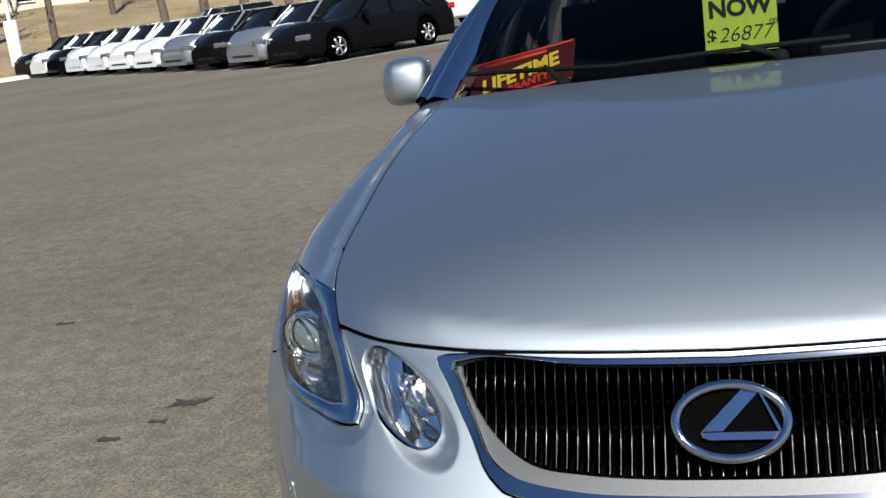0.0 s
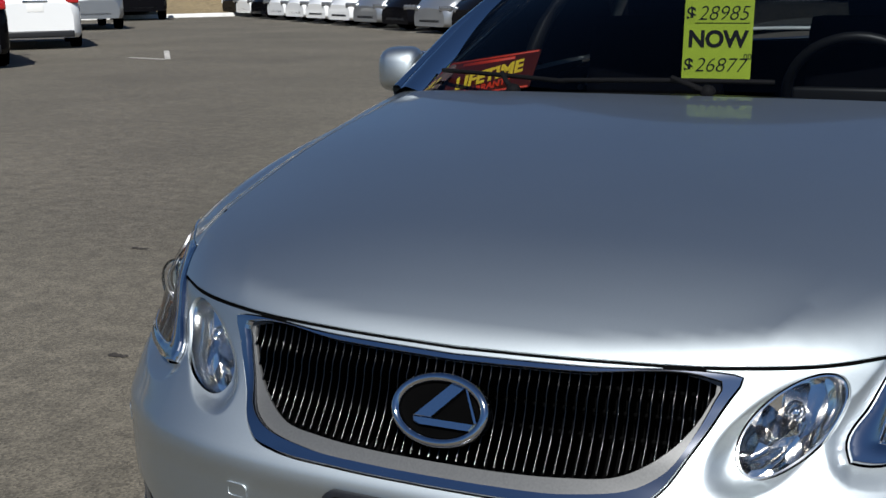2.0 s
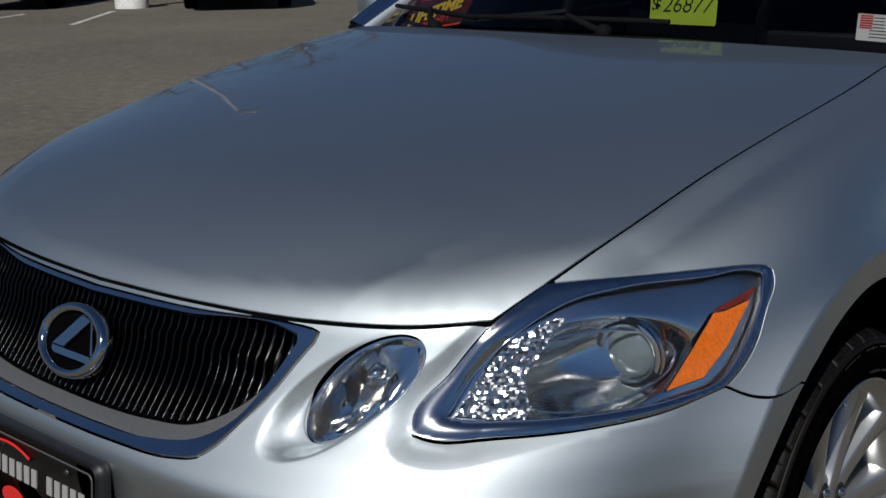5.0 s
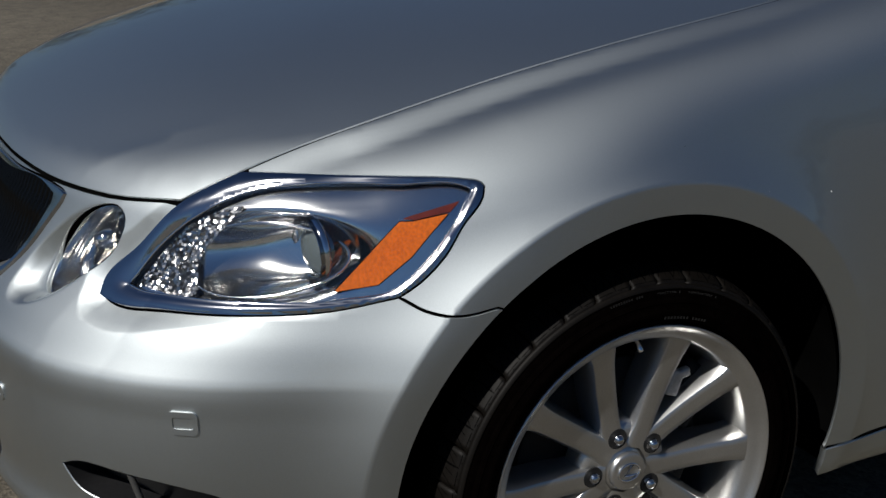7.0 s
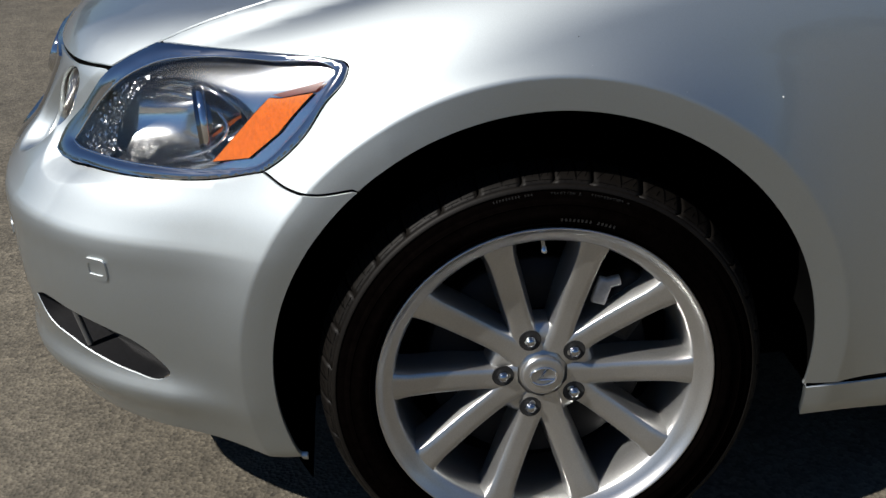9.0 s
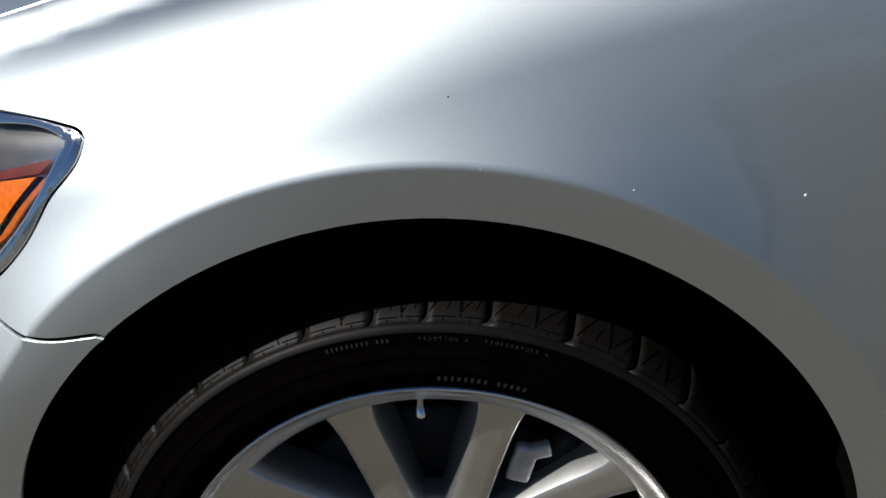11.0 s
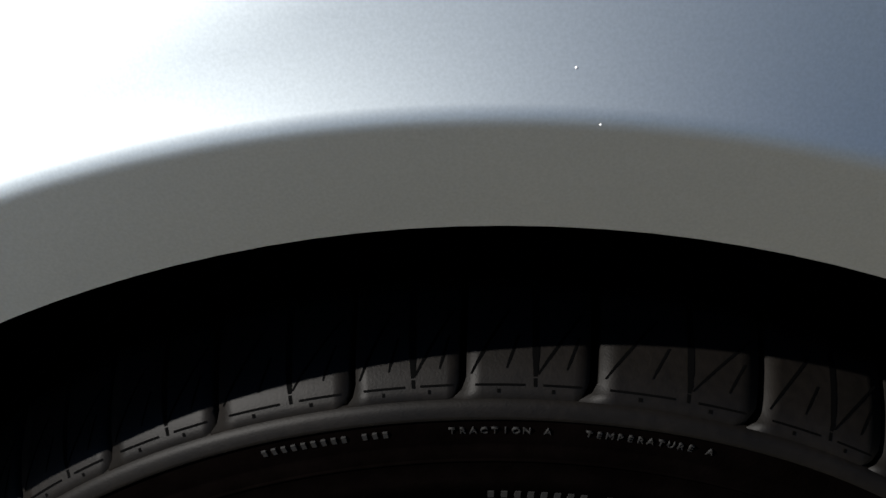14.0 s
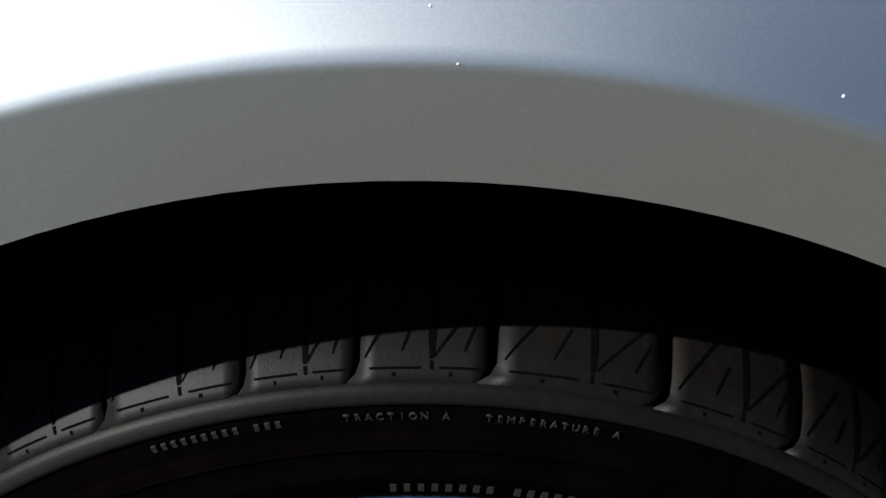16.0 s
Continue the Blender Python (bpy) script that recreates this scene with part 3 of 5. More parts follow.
lens_loop, amber_loop, tip_loop = ring_on(lamp_lens, 150), straight(lamp_amber), straight(lamp_tip)
PROJ = Vector((0.742, 0.375, 0.712))


def bowl(p, n):
    """The hollow of the main lamp, wider than high, in the mirror-bright housing."""
    q = p - n * 0.011
    d = np.hypot((p[:, 0] - 0.728) / 0.070, (p[:, 2] - 0.708) / 0.050)
    q[:, 1] += 0.075 * np.exp(-(d**5))
    return q, n


bezel_loops = [FRONT.skin(even(FRONT.flat(k), 0.0012)) for k in (lens_loop, lamp_loop)]


def bulge(p, n):
    """The rounded section of the bezel between the lens and the body."""
    d1, d2 = [np.min(np.linalg.norm(p[:, None] - k[None], axis=2), axis=1) for k in bezel_loops]
    u = d1 / (d1 + d2 + 1e-9)
    return p + n * (0.0030 * np.sin(math.pi * np.clip(u, 0, 1)) - 0.002 * (1 - u))[:, None], n


def dome(bm, centre, axis, radius, bulge, rings=8, steps=28):
    m = Matrix.Translation(centre) @ Vector(axis).to_track_quat("Z", "Y").to_matrix().to_4x4()
    rows = [[m @ Vector((radius * math.sin(a) * math.cos(b), radius * math.sin(a) * math.sin(b), bulge * math.cos(a))) for b in np.linspace(0, 2 * math.pi, steps, endpoint=False)]
            for a in np.linspace(0.02, math.pi / 2, rings)]
    return quads(rows, closed_v=True, bm=bm)


def circle(centre, axis, radius, steps=40):
    m = Matrix.Translation(centre) @ Vector(axis).to_track_quat("Z", "Y").to_matrix().to_4x4()
    return [m @ Vector((radius * math.cos(a), radius * math.sin(a), 0)) for a in np.linspace(0, 2 * math.pi, steps, endpoint=False)]


def headlight():
    base = panel("headlight", FRONT, lamp_loop, CHROME, car, holes=[lens_loop], h=0.0035, gap=0.0004, lift=0.001, flange=0.016, deform=formed(bulge), label="headlight in a dark chrome bezel")
    r = panel("reflector", FRONT, lens_loop, REFLECTOR, base, h=0.006, gap=-0.004, flange=0, deform=formed(bowl))
    f_loop = ring_on([(0.622, 0.16, 0.662), (0.632, 0.19, 0.70), (0.655, 0.24, 0.748), (0.70, 0.29, 0.775), (0.69, 0.26, 0.74), (0.682, 0.23, 0.70), (0.70, 0.215, 0.668)])
    panel("turn_lamp", FRONT, f_loop, FACET, base, h=0.010, gap=0, lift=-0.007, flange=0.0, label="faceted inner turn lamp")
    lens = panel("lens", FRONT, lens_loop, GLASS, base, h=0.012, gap=0.0004, flange=0, lift=-0.001, label="clear outer lens")
    lens.visible_shadow = False
    n = gradient(lens_loop)
    part("lens_rim", tube([tuple(q) for q in lens_loop - n * 0.0012], 0.0016, 6, closed=True), BRIGHT, base)
    panel("side_marker", FRONT, amber_loop, AMBER, base, h=0.010, gap=0, lift=-0.006, flange=0.0, label="amber side marker")
    # the shade on the marker's tip is put into this dark red
    panel("marker_tip", FRONT, tip_loop, AMBER_SHADE, base, h=0.010, gap=0, lift=-0.006, flange=0.0, label="tip of the amber side marker, coloured dark red for its shade")
    # unseen near-black sheet, added to keep the amber from mirroring in the reflector
    panel("marker_blocker", FRONT, amber_loop, VOID, base, h=0.012, gap=-0.0012, lift=-0.0075, flange=0.0)
    axis = Vector((0.10, -1, -0.03))
    part("projector_ring", tube(circle(PROJ, axis, 0.043), 0.0075, 10, closed=True), BRIGHT, base)
    part("projector_shroud", tube([PROJ + axis * 0.01, PROJ - axis * 0.05], lambda u: 0.05 - 0.01 * u, 28), SHROUD, base)
    part("projector_lens", dome(bmesh.new(), PROJ - axis * 0.012, axis, 0.037, 0.022), LENSGLASS, base, "convex projector lens")
    a = np.linspace(0, 2 * math.pi, 60, endpoint=False)
    e = outermost(np.stack([0.728 + 0.070 * np.cos(a), np.full(60, 0.9), 0.708 + 0.047 * np.sin(a)], 1), np.tile([0, -1.0, 0], (60, 1)))
    e = e - gradient(e) * 0.010
    part("bowl_edge", tube([tuple(q) for q in e], 0.0026, 8, closed=True), BRIGHT, base, "bright rim of the lamp bowl")
    return base


SHROUD = material("shroud_chrome", (0.34, 0.35, 0.36), 0.12, 1.0)
LENSGLASS = material("projector_glass", (0.16, 0.19, 0.20), 0.03, 0.3, 1.0)
pair(headlight)


# --- inner lamps ---
def inner_lamp():
    base = panel("fog_lamp", FRONT, oval, FOGREF, car, h=0.008, gap=-0.001, flange=0, lift=-0.040, deform=hollow, shaped=False, label="oval inner lamp with a bright reflector")
    lens = panel("lens", FRONT, oval, GLASS, base, h=0.012, gap=0.001, flange=0, lift=-0.004, deform=hollow, label="clear oval lens")
    lens.visible_shadow = False
    panel("wall", FRONT, oval, REFLECTOR, base, holes=[oval_in], h=0.010, gap=0.0008, flange=0.04, lift=-0.005, deform=hollow)
    c = Vector((0.497, 0.165, 0.69))
    part("bulb", dome(bmesh.new(), c, (0, -1, 0), 0.015, 0.022), BRIGHT, base, "bulb shield")
    return base


oval_in = FRONT.skin(oval_c + np.outer(np.cos(oval_a) * (oval_s[0] - 0.004), POCKET_U) + np.outer(np.sin(oval_a) * (oval_s[1] - 0.004), [-POCKET_U[1], POCKET_U[0]]))
pair(inner_lamp)

# --- grille ---
gi, gm = on(grille_in, 60), on(grille_mesh, 60)
grille = panel("grille", FRONT, both(go), CHROME, car, holes=[both(gi)], h=0.009, gap=0.0015, lift=0.004, flange=0.03, label="wide grille in a chrome surround with thin upright bars")


def recess(p, n):
    q = FRONT.flat(p)
    return p + np.stack([np.zeros(len(p)), 0.02 * np.clip((0.64 - p[:, 2]) / 0.05, 0, 1), np.zeros(len(p))], 1), n


panel("inner_frame", FRONT, both(gi), GREY, grille, holes=[both(gm)], h=0.009, gap=0.0, lift=-0.012, flange=0.008, label="grey inner frame")
# near-black sheet for the shade behind the bars
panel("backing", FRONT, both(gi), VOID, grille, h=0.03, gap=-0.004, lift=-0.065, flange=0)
top_z, low_z = spline(*zip(*[(x, z) for x, y, z in ((0, 0, 0.738), (0.2, 0, 0.739), (0.4, 0, 0.739))])), spline([0, 0.1, 0.2, 0.28, 0.325, 0.357, 0.382, 0.392], [0.594, 0.595, 0.600, 0.611, 0.629, 0.656, 0.698, 0.72])
for k in range(-25, 26):
    x = k * 0.01535
    zs = np.linspace(float(low_z(abs(x))), float(top_z(abs(x))), 12)
    f = outermost(np.stack([np.full(12, x), np.full(12, 0.9), zs], 1), np.tile([0, -1.0, 0], (12, 1)))
    f[:, 1] += 0.013 - 0.005 * np.exp(-(((zs - 0.697) / 0.010) ** 2)) + 0.004 * np.clip((0.66 - zs) / 0.05, 0, 1)
    rows = [[(x - 0.0028, y + 0.035, z), (x - 0.0013, y + 0.002, z), (x, y, z), (x + 0.0013, y + 0.002, z), (x + 0.0028, y + 0.035, z)] for _, y, z in f]
    part("grille_bar", quads(rows), DARKCHROME, grille)
bm = bmesh.new()
for z in (0.64, 0.672, 0.705):
    p = outermost(np.stack([np.linspace(-0.37, 0.37, 24), np.full(24, 0.9), np.full(24, z)], 1), np.tile([0, -1.0, 0], (24, 1)))
    tube([(a, b + 0.045, c) for a, b, c in p], 0.004, 6, bm=bm)
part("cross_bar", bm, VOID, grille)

# --- badge ---
tilt = math.atan2(float(nose(0.70) - nose(0.63)), 0.07)
badge_m = Matrix.Translation((0, 0.022, 0.667)) @ Matrix(((1, 0, 0), (0, math.sin(tilt), -math.cos(tilt)), (0, math.cos(tilt), math.sin(tilt)))).to_4x4()


def plate_of(shape, depth, m, bm=None):
    """A flat shape of points, of some depth towards the viewer, with a softened rim."""
    bm = bm or bmesh.new()
    c = np.mean(shape, axis=0)
    inner = [c + (np.array(p) - c) * 0.93 for p in shape]
    rows = [[m @ Vector((*p, -depth)) for p in shape], [m @ Vector((*p, depth * 0.6)) for p in shape], [m @ Vector((*p, depth)) for p in inner]]
    quads(rows, closed_v=True, bm=bm)
    bm.verts.ensure_lookup_table()
    bm.faces.new(bm.verts[-len(shape):])
    return bm


ea = np.linspace(0, 2 * math.pi, 64, endpoint=False)
rows = [[badge_m @ Vector(((0.0735 + o * 0.008) * math.cos(a), (0.0490 + o * 0.0075) * math.sin(a), h)) for a in ea] for o, h in ((1, -0.012), (0.95, 0.004), (0.4, 0.009), (-0.4, 0.009), (-0.95, 0.003), (-1, -0.008))]
badge = part("badge", quads(rows, closed_v=True), BADGE, grille, "oval chrome badge with a slanted stroke")
A, B = 0.068, 0.044
strokes = [[(0.22 * A, 0.95 * B), (0.56 * A, 0.84 * B), (-0.16 * A, -0.32 * B), (-0.60 * A, -0.32 * B)],
           [(-0.60 * A, -0.33 * B), (0.93 * A, -0.33 * B), (0.84 * A, -0.58 * B), (-0.42 * A, -0.58 * B), (-0.56 * A, -0.50 * B)],
           [(0.56 * A, 0.84 * B), (0.62 * A, 0.80 * B), (0.97 * A, -0.33 * B), (0.90 * A, -0.33 * B)]]
bm = plate_of([(0.072 * math.cos(a), 0.048 * math.sin(a)) for a in ea], 0.004, badge_m @ Matrix.Translation((0, 0, -0.006)))
part("badge_ground", bm, VOID, grille, smooth=False)
for s in strokes:
    part("badge_stroke", plate_of(s, 0.004, badge_m @ Matrix.Translation((0, 0, 0.003))), BADGE, grille, smooth=False)

# --- front plate, caps, ducts ---
RED = material("red_print", (0.55, 0.02, 0.015), 0.4)
WHITE = material("white_print", (0.75, 0.74, 0.70), 0.4)


def rounded(w, h, r, n=6):
    out = []
    for cx, cy, a0 in ((w / 2 - r, h / 2 - r, 0), (-w / 2 + r, h / 2 - r, 90), (-w / 2 + r, -h / 2 + r, 180), (w / 2 - r, -h / 2 + r, 270)):
        out += [(cx + r * math.cos(math.radians(a0 + k * 90 / n)), cy + r * math.sin(math.radians(a0 + k * 90 / n))) for k in range(n + 1)]
    return out


pm = Matrix.Translation((0, -0.057, 0.455)) @ Euler((radians(84), 0, 0)).to_matrix().to_4x4()
plate = part("front_plate", plate_of(rounded(0.335, 0.168, 0.018), 0.009, pm), BLACK, car, "black dealer plate in a black frame")
o, i = rounded(0.303, 0.136, 0.012), rounded(0.297, 0.130, 0.010)
part("border", quads([[pm @ Vector((*p, 0.0095)) for p in o], [pm @ Vector((*p, 0.0105)) for p in o], [pm @ Vector((*p, 0.0105)) for p in i], [pm @ Vector((*p, 0.0095)) for p in i]], closed_v=True), GREY, plate)
PALE = material("pale_print", (0.30, 0.29, 0.27), 0.5)
for k in range(13):
    if k != 7:
        x = -0.128 + k * 0.0205
        part("print_bar", box(bmesh.new(), pm @ Vector((x + 0.006, 0.019, 0.0098)), (0.0135, 0.027, 0.002), pm.to_3x3().to_4x4()), PALE, plate, smooth=False)
arc = [pm @ Vector((x, 0.045 + 0.012 * (1 - ((x + 0.07) / 0.06) ** 2), 0.0105)) for x in np.linspace(-0.13, -0.01, 12)]
part("print_arc", tube(arc, 0.0022, 6), RED, plate, "red arc over the marks")
bm = plate_of([(0.03 * math.cos(a) - 0.06, 0.016 * math.sin(a) - 0.028) for a in ea[::3]], 0.001, pm @ Matrix.Translation((0, 0, 0.0095)))
part("print_mark", bm, RED, plate, "red oval mark", smooth=False)
for x in (-0.085, 0.085):
    part("screw", dome(bmesh.new(), pm @ Vector((x, 0.052, 0.009)), pm.to_3x3() @ Vector((0, 0, 1)), 0.006, 0.003, 4, 12), BLACK, plate)


def cap_at(x, z, w, h):
    p = FRONT.skin(FRONT.flat(outermost(np.array([[x, 0.9, z]]), np.array([[0, -1.0, 0]]))))
    n = Vector(gradient(p)[0])
    up = Vector((0, 0, 1))
    side = up.cross(n).normalized()
    up = n.cross(side)
    m = Matrix.Translation(p[0]) @ Matrix((side, up, n)).transposed().to_4x4()
    rim = [m @ Vector((*q, 0)) for q in rounded(w, h, 0.008)]
    face = [m @ Vector((*q, 0)) for q in rounded(w * 0.72, h * 0.5, 0.004)]
    ob = panel("cap", FRONT, rim, PAINT, car, holes=[face], h=0.004, gap=0.0, lift=0.0030, flange=0.004, label="small painted cap in the bumper")
    panel("cap_face", FRONT, face, PAINT, ob, h=0.005, gap=0.0006, lift=0.0012, flange=0.003)
    return ob


pair(lambda: cap_at(0.736, 0.503, 0.040, 0.034))
cap_at(0.335, 0.492, 0.045, 0.030)
cap_at(-0.349, 0.492, 0.045, 0.030)
cap_at(0.436, 0.47, 0.05, 0.026)


def duct_part():
    base = panel("air_duct", FRONT, ducts, BLACK, car, h=0.02, gap=-0.003, lift=-0.05, flange=0, label="dark side air duct")
    wall("duct_wall", ducts, 0.055, BLACK, base)
    p = snap([(0.665, 0.115, 0.413), (0.672, 0.128, 0.350)])
    part("divider", tube([Vector(q) + Vector((0, 0.012, 0)) for q in curve(p, 6)], 0.005, 8), GREY, base)
    return base


pair(duct_part)
low = panel("lower_intake", FRONT, both(takes), BLACK, car, h=0.03, gap=-0.003, lift=-0.06, flange=0, label="black lower air intake")
wall("intake_wall", both(takes), 0.065, BLACK, low)
for z in (0.29, 0.33, 0.37):
    p = outermost(np.stack([np.linspace(-0.36, 0.36, 20), np.full(20, 0.9), np.full(20, z)], 1), np.tile([0, -1.0, 0], (20, 1)))
    part("slat", tube([(a, b + 0.03, c) for a, b, c in p], 0.006, 6), BLACK, low)

# --- rest of the body ---
def flank(y0, y1, z0, z1, n=20):
    """Corner points, on the left flank, of a panel between two lines."""
    return [(0.88, y0, z0), (0.88, y0, z1), (0.88, y1, z1), (0.88, y1, z0)]


def side_run(points, n=20):
    p = curve(points, n)
    o = p * (0, 1, 1)
    return outermost(o, np.tile([1.0, 0, 0], (n, 1)))


b_line = side_run([(0.9, 2.46, 0.99), (0.9, 2.46, 0.7), (0.9, 2.46, 0.28)])
c_line = side_run([(0.9, 3.50, 0.99), (0.9, 3.42, 0.80), (0.9, 3.26, 0.60), (0.9, 3.15, 0.45), (0.9, 3.13, 0.28)])
belt_f = side_run([(0.84, 1.42, 0.985), (0.84, 1.9, 0.99), (0.84, 2.46, 0.99)])
belt_r = side_run([(0.84, 2.46, 0.99), (0.84, 3.0, 0.995), (0.84, 3.50, 0.99)])
low_f = side_run([(0.86, 2.46, 0.28), (0.86, 1.9, 0.28), (0.857, 1.405, 0.274)])
low_r = side_run([(0.86, 3.13, 0.28), (0.86, 2.8, 0.28), (0.86, 2.46, 0.28)])


def door(name, runs, hy):
    base = panel(name, SIDE, join(*runs), PAINT, car, h=0.03, label="silver door with a painted pull handle")
    p = side_run([(0.9, hy - 0.09, 0.86), (0.9, hy, 0.865), (0.9, hy + 0.09, 0.86)], 10)
    part("handle", tube([Vector(q) + Vector((0.022 * math.sin(math.pi * k / 9), 0, 0)) for k, q in enumerate(p)], 0.013, 8), PAINT, base)
    return base


pair(lambda: door("front_door", (belt_f, b_line, low_f, dl[::-1]), 2.28))
pair(lambda: door("rear_door", (belt_r, c_line, low_r, b_line[::-1]), 3.26))
rear_arch = arch(168, -14, 60, ay=ARCH_Y + 2.85)
rear_band = arch(165, -8, 60, ay=ARCH_Y + 2.85, r=ARCH_BAND)
q_top = side_run([(0.84, 3.50, 0.99), (0.83, 3.9, 1.0), (0.80, 4.3, 1.0)], 14)
q_end = side_run([(0.80, 4.3, 1.0), (0.84, 4.28, 0.8), (0.86, 4.22, 0.62), (0.87, 4.10, 0.30)], 16)
q_low = side_run([(0.87, 4.10, 0.30), (0.87, 4.05, 0.26)], 4)
q_front = side_run([(0.86, 3.28, 0.42), (0.9, 3.20, 0.50)], 4)
c_cut = c_line[c_line[:, 2] > 0.44]
pair(lambda: panel("rear_fender", SIDE, join(q_top, q_end, rear_arch[::-1], np.concatenate([rear_arch[:1], c_cut[::-1]])), PAINT, car, h=0.03, creases=[rear_band], label="silver rear quarter panel"))
r0 = side_run([(0.862, 1.200, 0.270), (0.86, 1.30, 0.270), (0.86, 1.405, 0.271), (0.86, 2.4, 0.274), (0.86, 3.13, 0.274), (0.86, 3.27, 0.28)], 30)
r1 = side_run([(0.84, 3.27, 0.205), (0.84, 2.4, 0.205), (0.84, 1.3, 0.207), (0.848, 1.198, 0.214)], 24)
# near-black strip for the shade in the gap above the rocker
pair(lambda: fill_gap(r0[:-4] + np.array([0, 0, 0.003]), 0.006, 0.006))
pair(lambda: panel("rocker", SIDE, np.concatenate([r0, r1]), PAINT, car, h=0.03, label="painted rocker panel below the doors"))
tail_half = np.concatenate([snap(curve([(0, 4.7, 0.70), (0.45, 4.66, 0.70), (0.78, 4.42, 0.70), (0.85, 4.25, 0.66)], 24)), snap(curve([(0.865, 4.16, 0.45), (0.865, 4.10, 0.28), (0.7, 4.55, 0.24), (0.4, 4.7, 0.23), (0, 4.74, 0.23)], 40))])
panel("rear_bumper", TAIL, both(tail_half), PAINT, car, h=0.03, label="silver rear bumper")
tail_up = np.concatenate([snap(curve([(0, 4.72, 0.99), (0.4, 4.66, 0.99), (0.66, 4.46, 0.985), (0.78, 4.28, 0.98)], 24)), snap(curve([(0.84, 4.26, 0.8), (0.85, 4.25, 0.71), (0.78, 4.42, 0.705), (0.45, 4.66, 0.705), (0, 4.7, 0.705)], 36))])
panel("trunk_face", TAIL, both(tail_up), PAINT, car, h=0.03, label="silver trunk end")
lid = np.concatenate([curve([(0, 3.86, 1.08), (0.5, 3.84, 1.06), (0.70, 3.78, 1.04)], 14), curve([(0.74, 4.0, 1.03), (0.72, 4.3, 1.02), (0.5, 4.58, 1.02), (0, 4.66, 1.03)], 20)])
panel("trunk_lid", TOP, both(lid), PAINT, car, h=0.035, label="silver trunk lid")
TAIL_RED = material("red_tail_lamp", (0.35, 0.01, 0.01), 0.1, 0, 1.0, grain=(80, 0.3))
tl = ring_on([(0.84, 4.28, 0.90), (0.72, 4.44, 0.90), (0.62, 4.53, 0.88), (0.66, 4.50, 0.78), (0.78, 4.38, 0.77), (0.85, 4.26, 0.80)], 40)
pair(lambda: panel("tail_lamp", TAIL, tl, TAIL_RED, car, h=0.03, lift=0.006, label="red tail lamp"))
floor_pan = part("underbody", box(box(box(bmesh.new(), (0, 2.45, 0.24), (1.30, 4.2, 0.06)), (0, 2.22, 0.24), (1.66, 1.96, 0.05)), (0, 0.75, 0.44), (0.84, 0.95, 0.42)), VOID, car)


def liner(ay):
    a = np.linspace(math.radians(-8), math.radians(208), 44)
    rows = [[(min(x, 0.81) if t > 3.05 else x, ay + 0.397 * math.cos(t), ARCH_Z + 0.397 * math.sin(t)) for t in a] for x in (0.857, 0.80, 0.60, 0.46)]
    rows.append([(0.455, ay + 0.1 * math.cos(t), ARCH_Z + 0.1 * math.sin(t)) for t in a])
    # black liner, darkened further: the arch's deep shade is put into its colour
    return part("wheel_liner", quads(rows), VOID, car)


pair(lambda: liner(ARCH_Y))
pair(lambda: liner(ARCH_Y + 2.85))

# --- cabin ---
belt_z = 1.0


def outward(bm, c=(0, 2.6, 0.9)):
    """Turns all faces away from the cabin's middle."""
    bm.normal_update()
    for f in bm.faces:
        if f.normal.dot(f.calc_center_median() - Vector(c)) < 0:
            f.normal_flip()
    return bm


glass_low = lambda u: Vector((0.735 * u, 1.285 + 0.185 * u * u, 1.040 - 0.035 * u * u))
glass_top = lambda u: Vector((0.565 * u, 2.10 + 0.10 * u * u, 1.405 - 0.035 * u * u))
shield = lambda u, v: glass_low(u).lerp(glass_top(u), v) + Vector((0, -0.03, 0.045)) * math.sin(math.pi * v)
us = np.linspace(-1, 1, 25)
ws = part("windshield", outward(quads([[shield(u, v) for u in us] for v in np.linspace(-0.04, 1, 12)])), WINDOW, car, "tinted windshield")
ws.visible_shadow = False
roof_edge = lambda s: Vector((0.565 + 0.02 * math.sin(math.pi * s), 2.20 + 1.10 * s, 1.37 + 0.03 * math.sin(math.pi * s) - 0.01 * s))
rows = []
for s in np.linspace(0, 1, 14):
    e = roof_edge(s)
    rows.append([Vector((e.x * u, e.y - 0.10 * (1 - u * u) * (1 - 2 * s), e.z + 0.035 * (1 - u * u))) for u in us])
part("roof", quads(rows), PAINT, car, "silver roof")
back_low = lambda u: Vector((0.66 * u, 3.90 - 0.08 * u * u, 1.075 - 0.03 * u * u))
back_top = lambda u: Vector((0.565 * u, 3.40 - 0.10 * u * u, 1.395 - 0.035 * u * u))
rw = part("rear_window", outward(quads([[back_low(u).lerp(back_top(u), v) + Vector((0, 0.02, 0.03)) * math.sin(math.pi * v) for u in us] for v in np.linspace(0, 1, 10)])), WINDOW, car, "tinted rear window")
rw.visible_shadow = False


def pillar(low, top, name, width, mat):
    rows = []
    for v in np.linspace(0, 1, 14):
        a, b = low[0].lerp(top[0], v), low[1].lerp(top[1], v)
        bul = Vector((0.012, -0.004, 0.012)) + Vector((0, 0, 0.04)) * math.sin(math.pi * v)
        rows.append([a + bul * 0, a.lerp(b, 0.2) + bul, a.lerp(b, 0.8) + bul, b, b + Vector((-0.03, 0, -0.01)), a + Vector((-0.03, 0.03, -0.02))])
    return part(name, quads(rows, closed_v=True), mat, car)


pair(lambda: pillar((Vector((0.715, 1.375, 1.012)), Vector((0.80, 1.42, 0.985))), (Vector((0.555, 2.16, 1.385)), Vector((0.60, 2.28, 1.355))), "front_pillar", 0.05, PAINT))
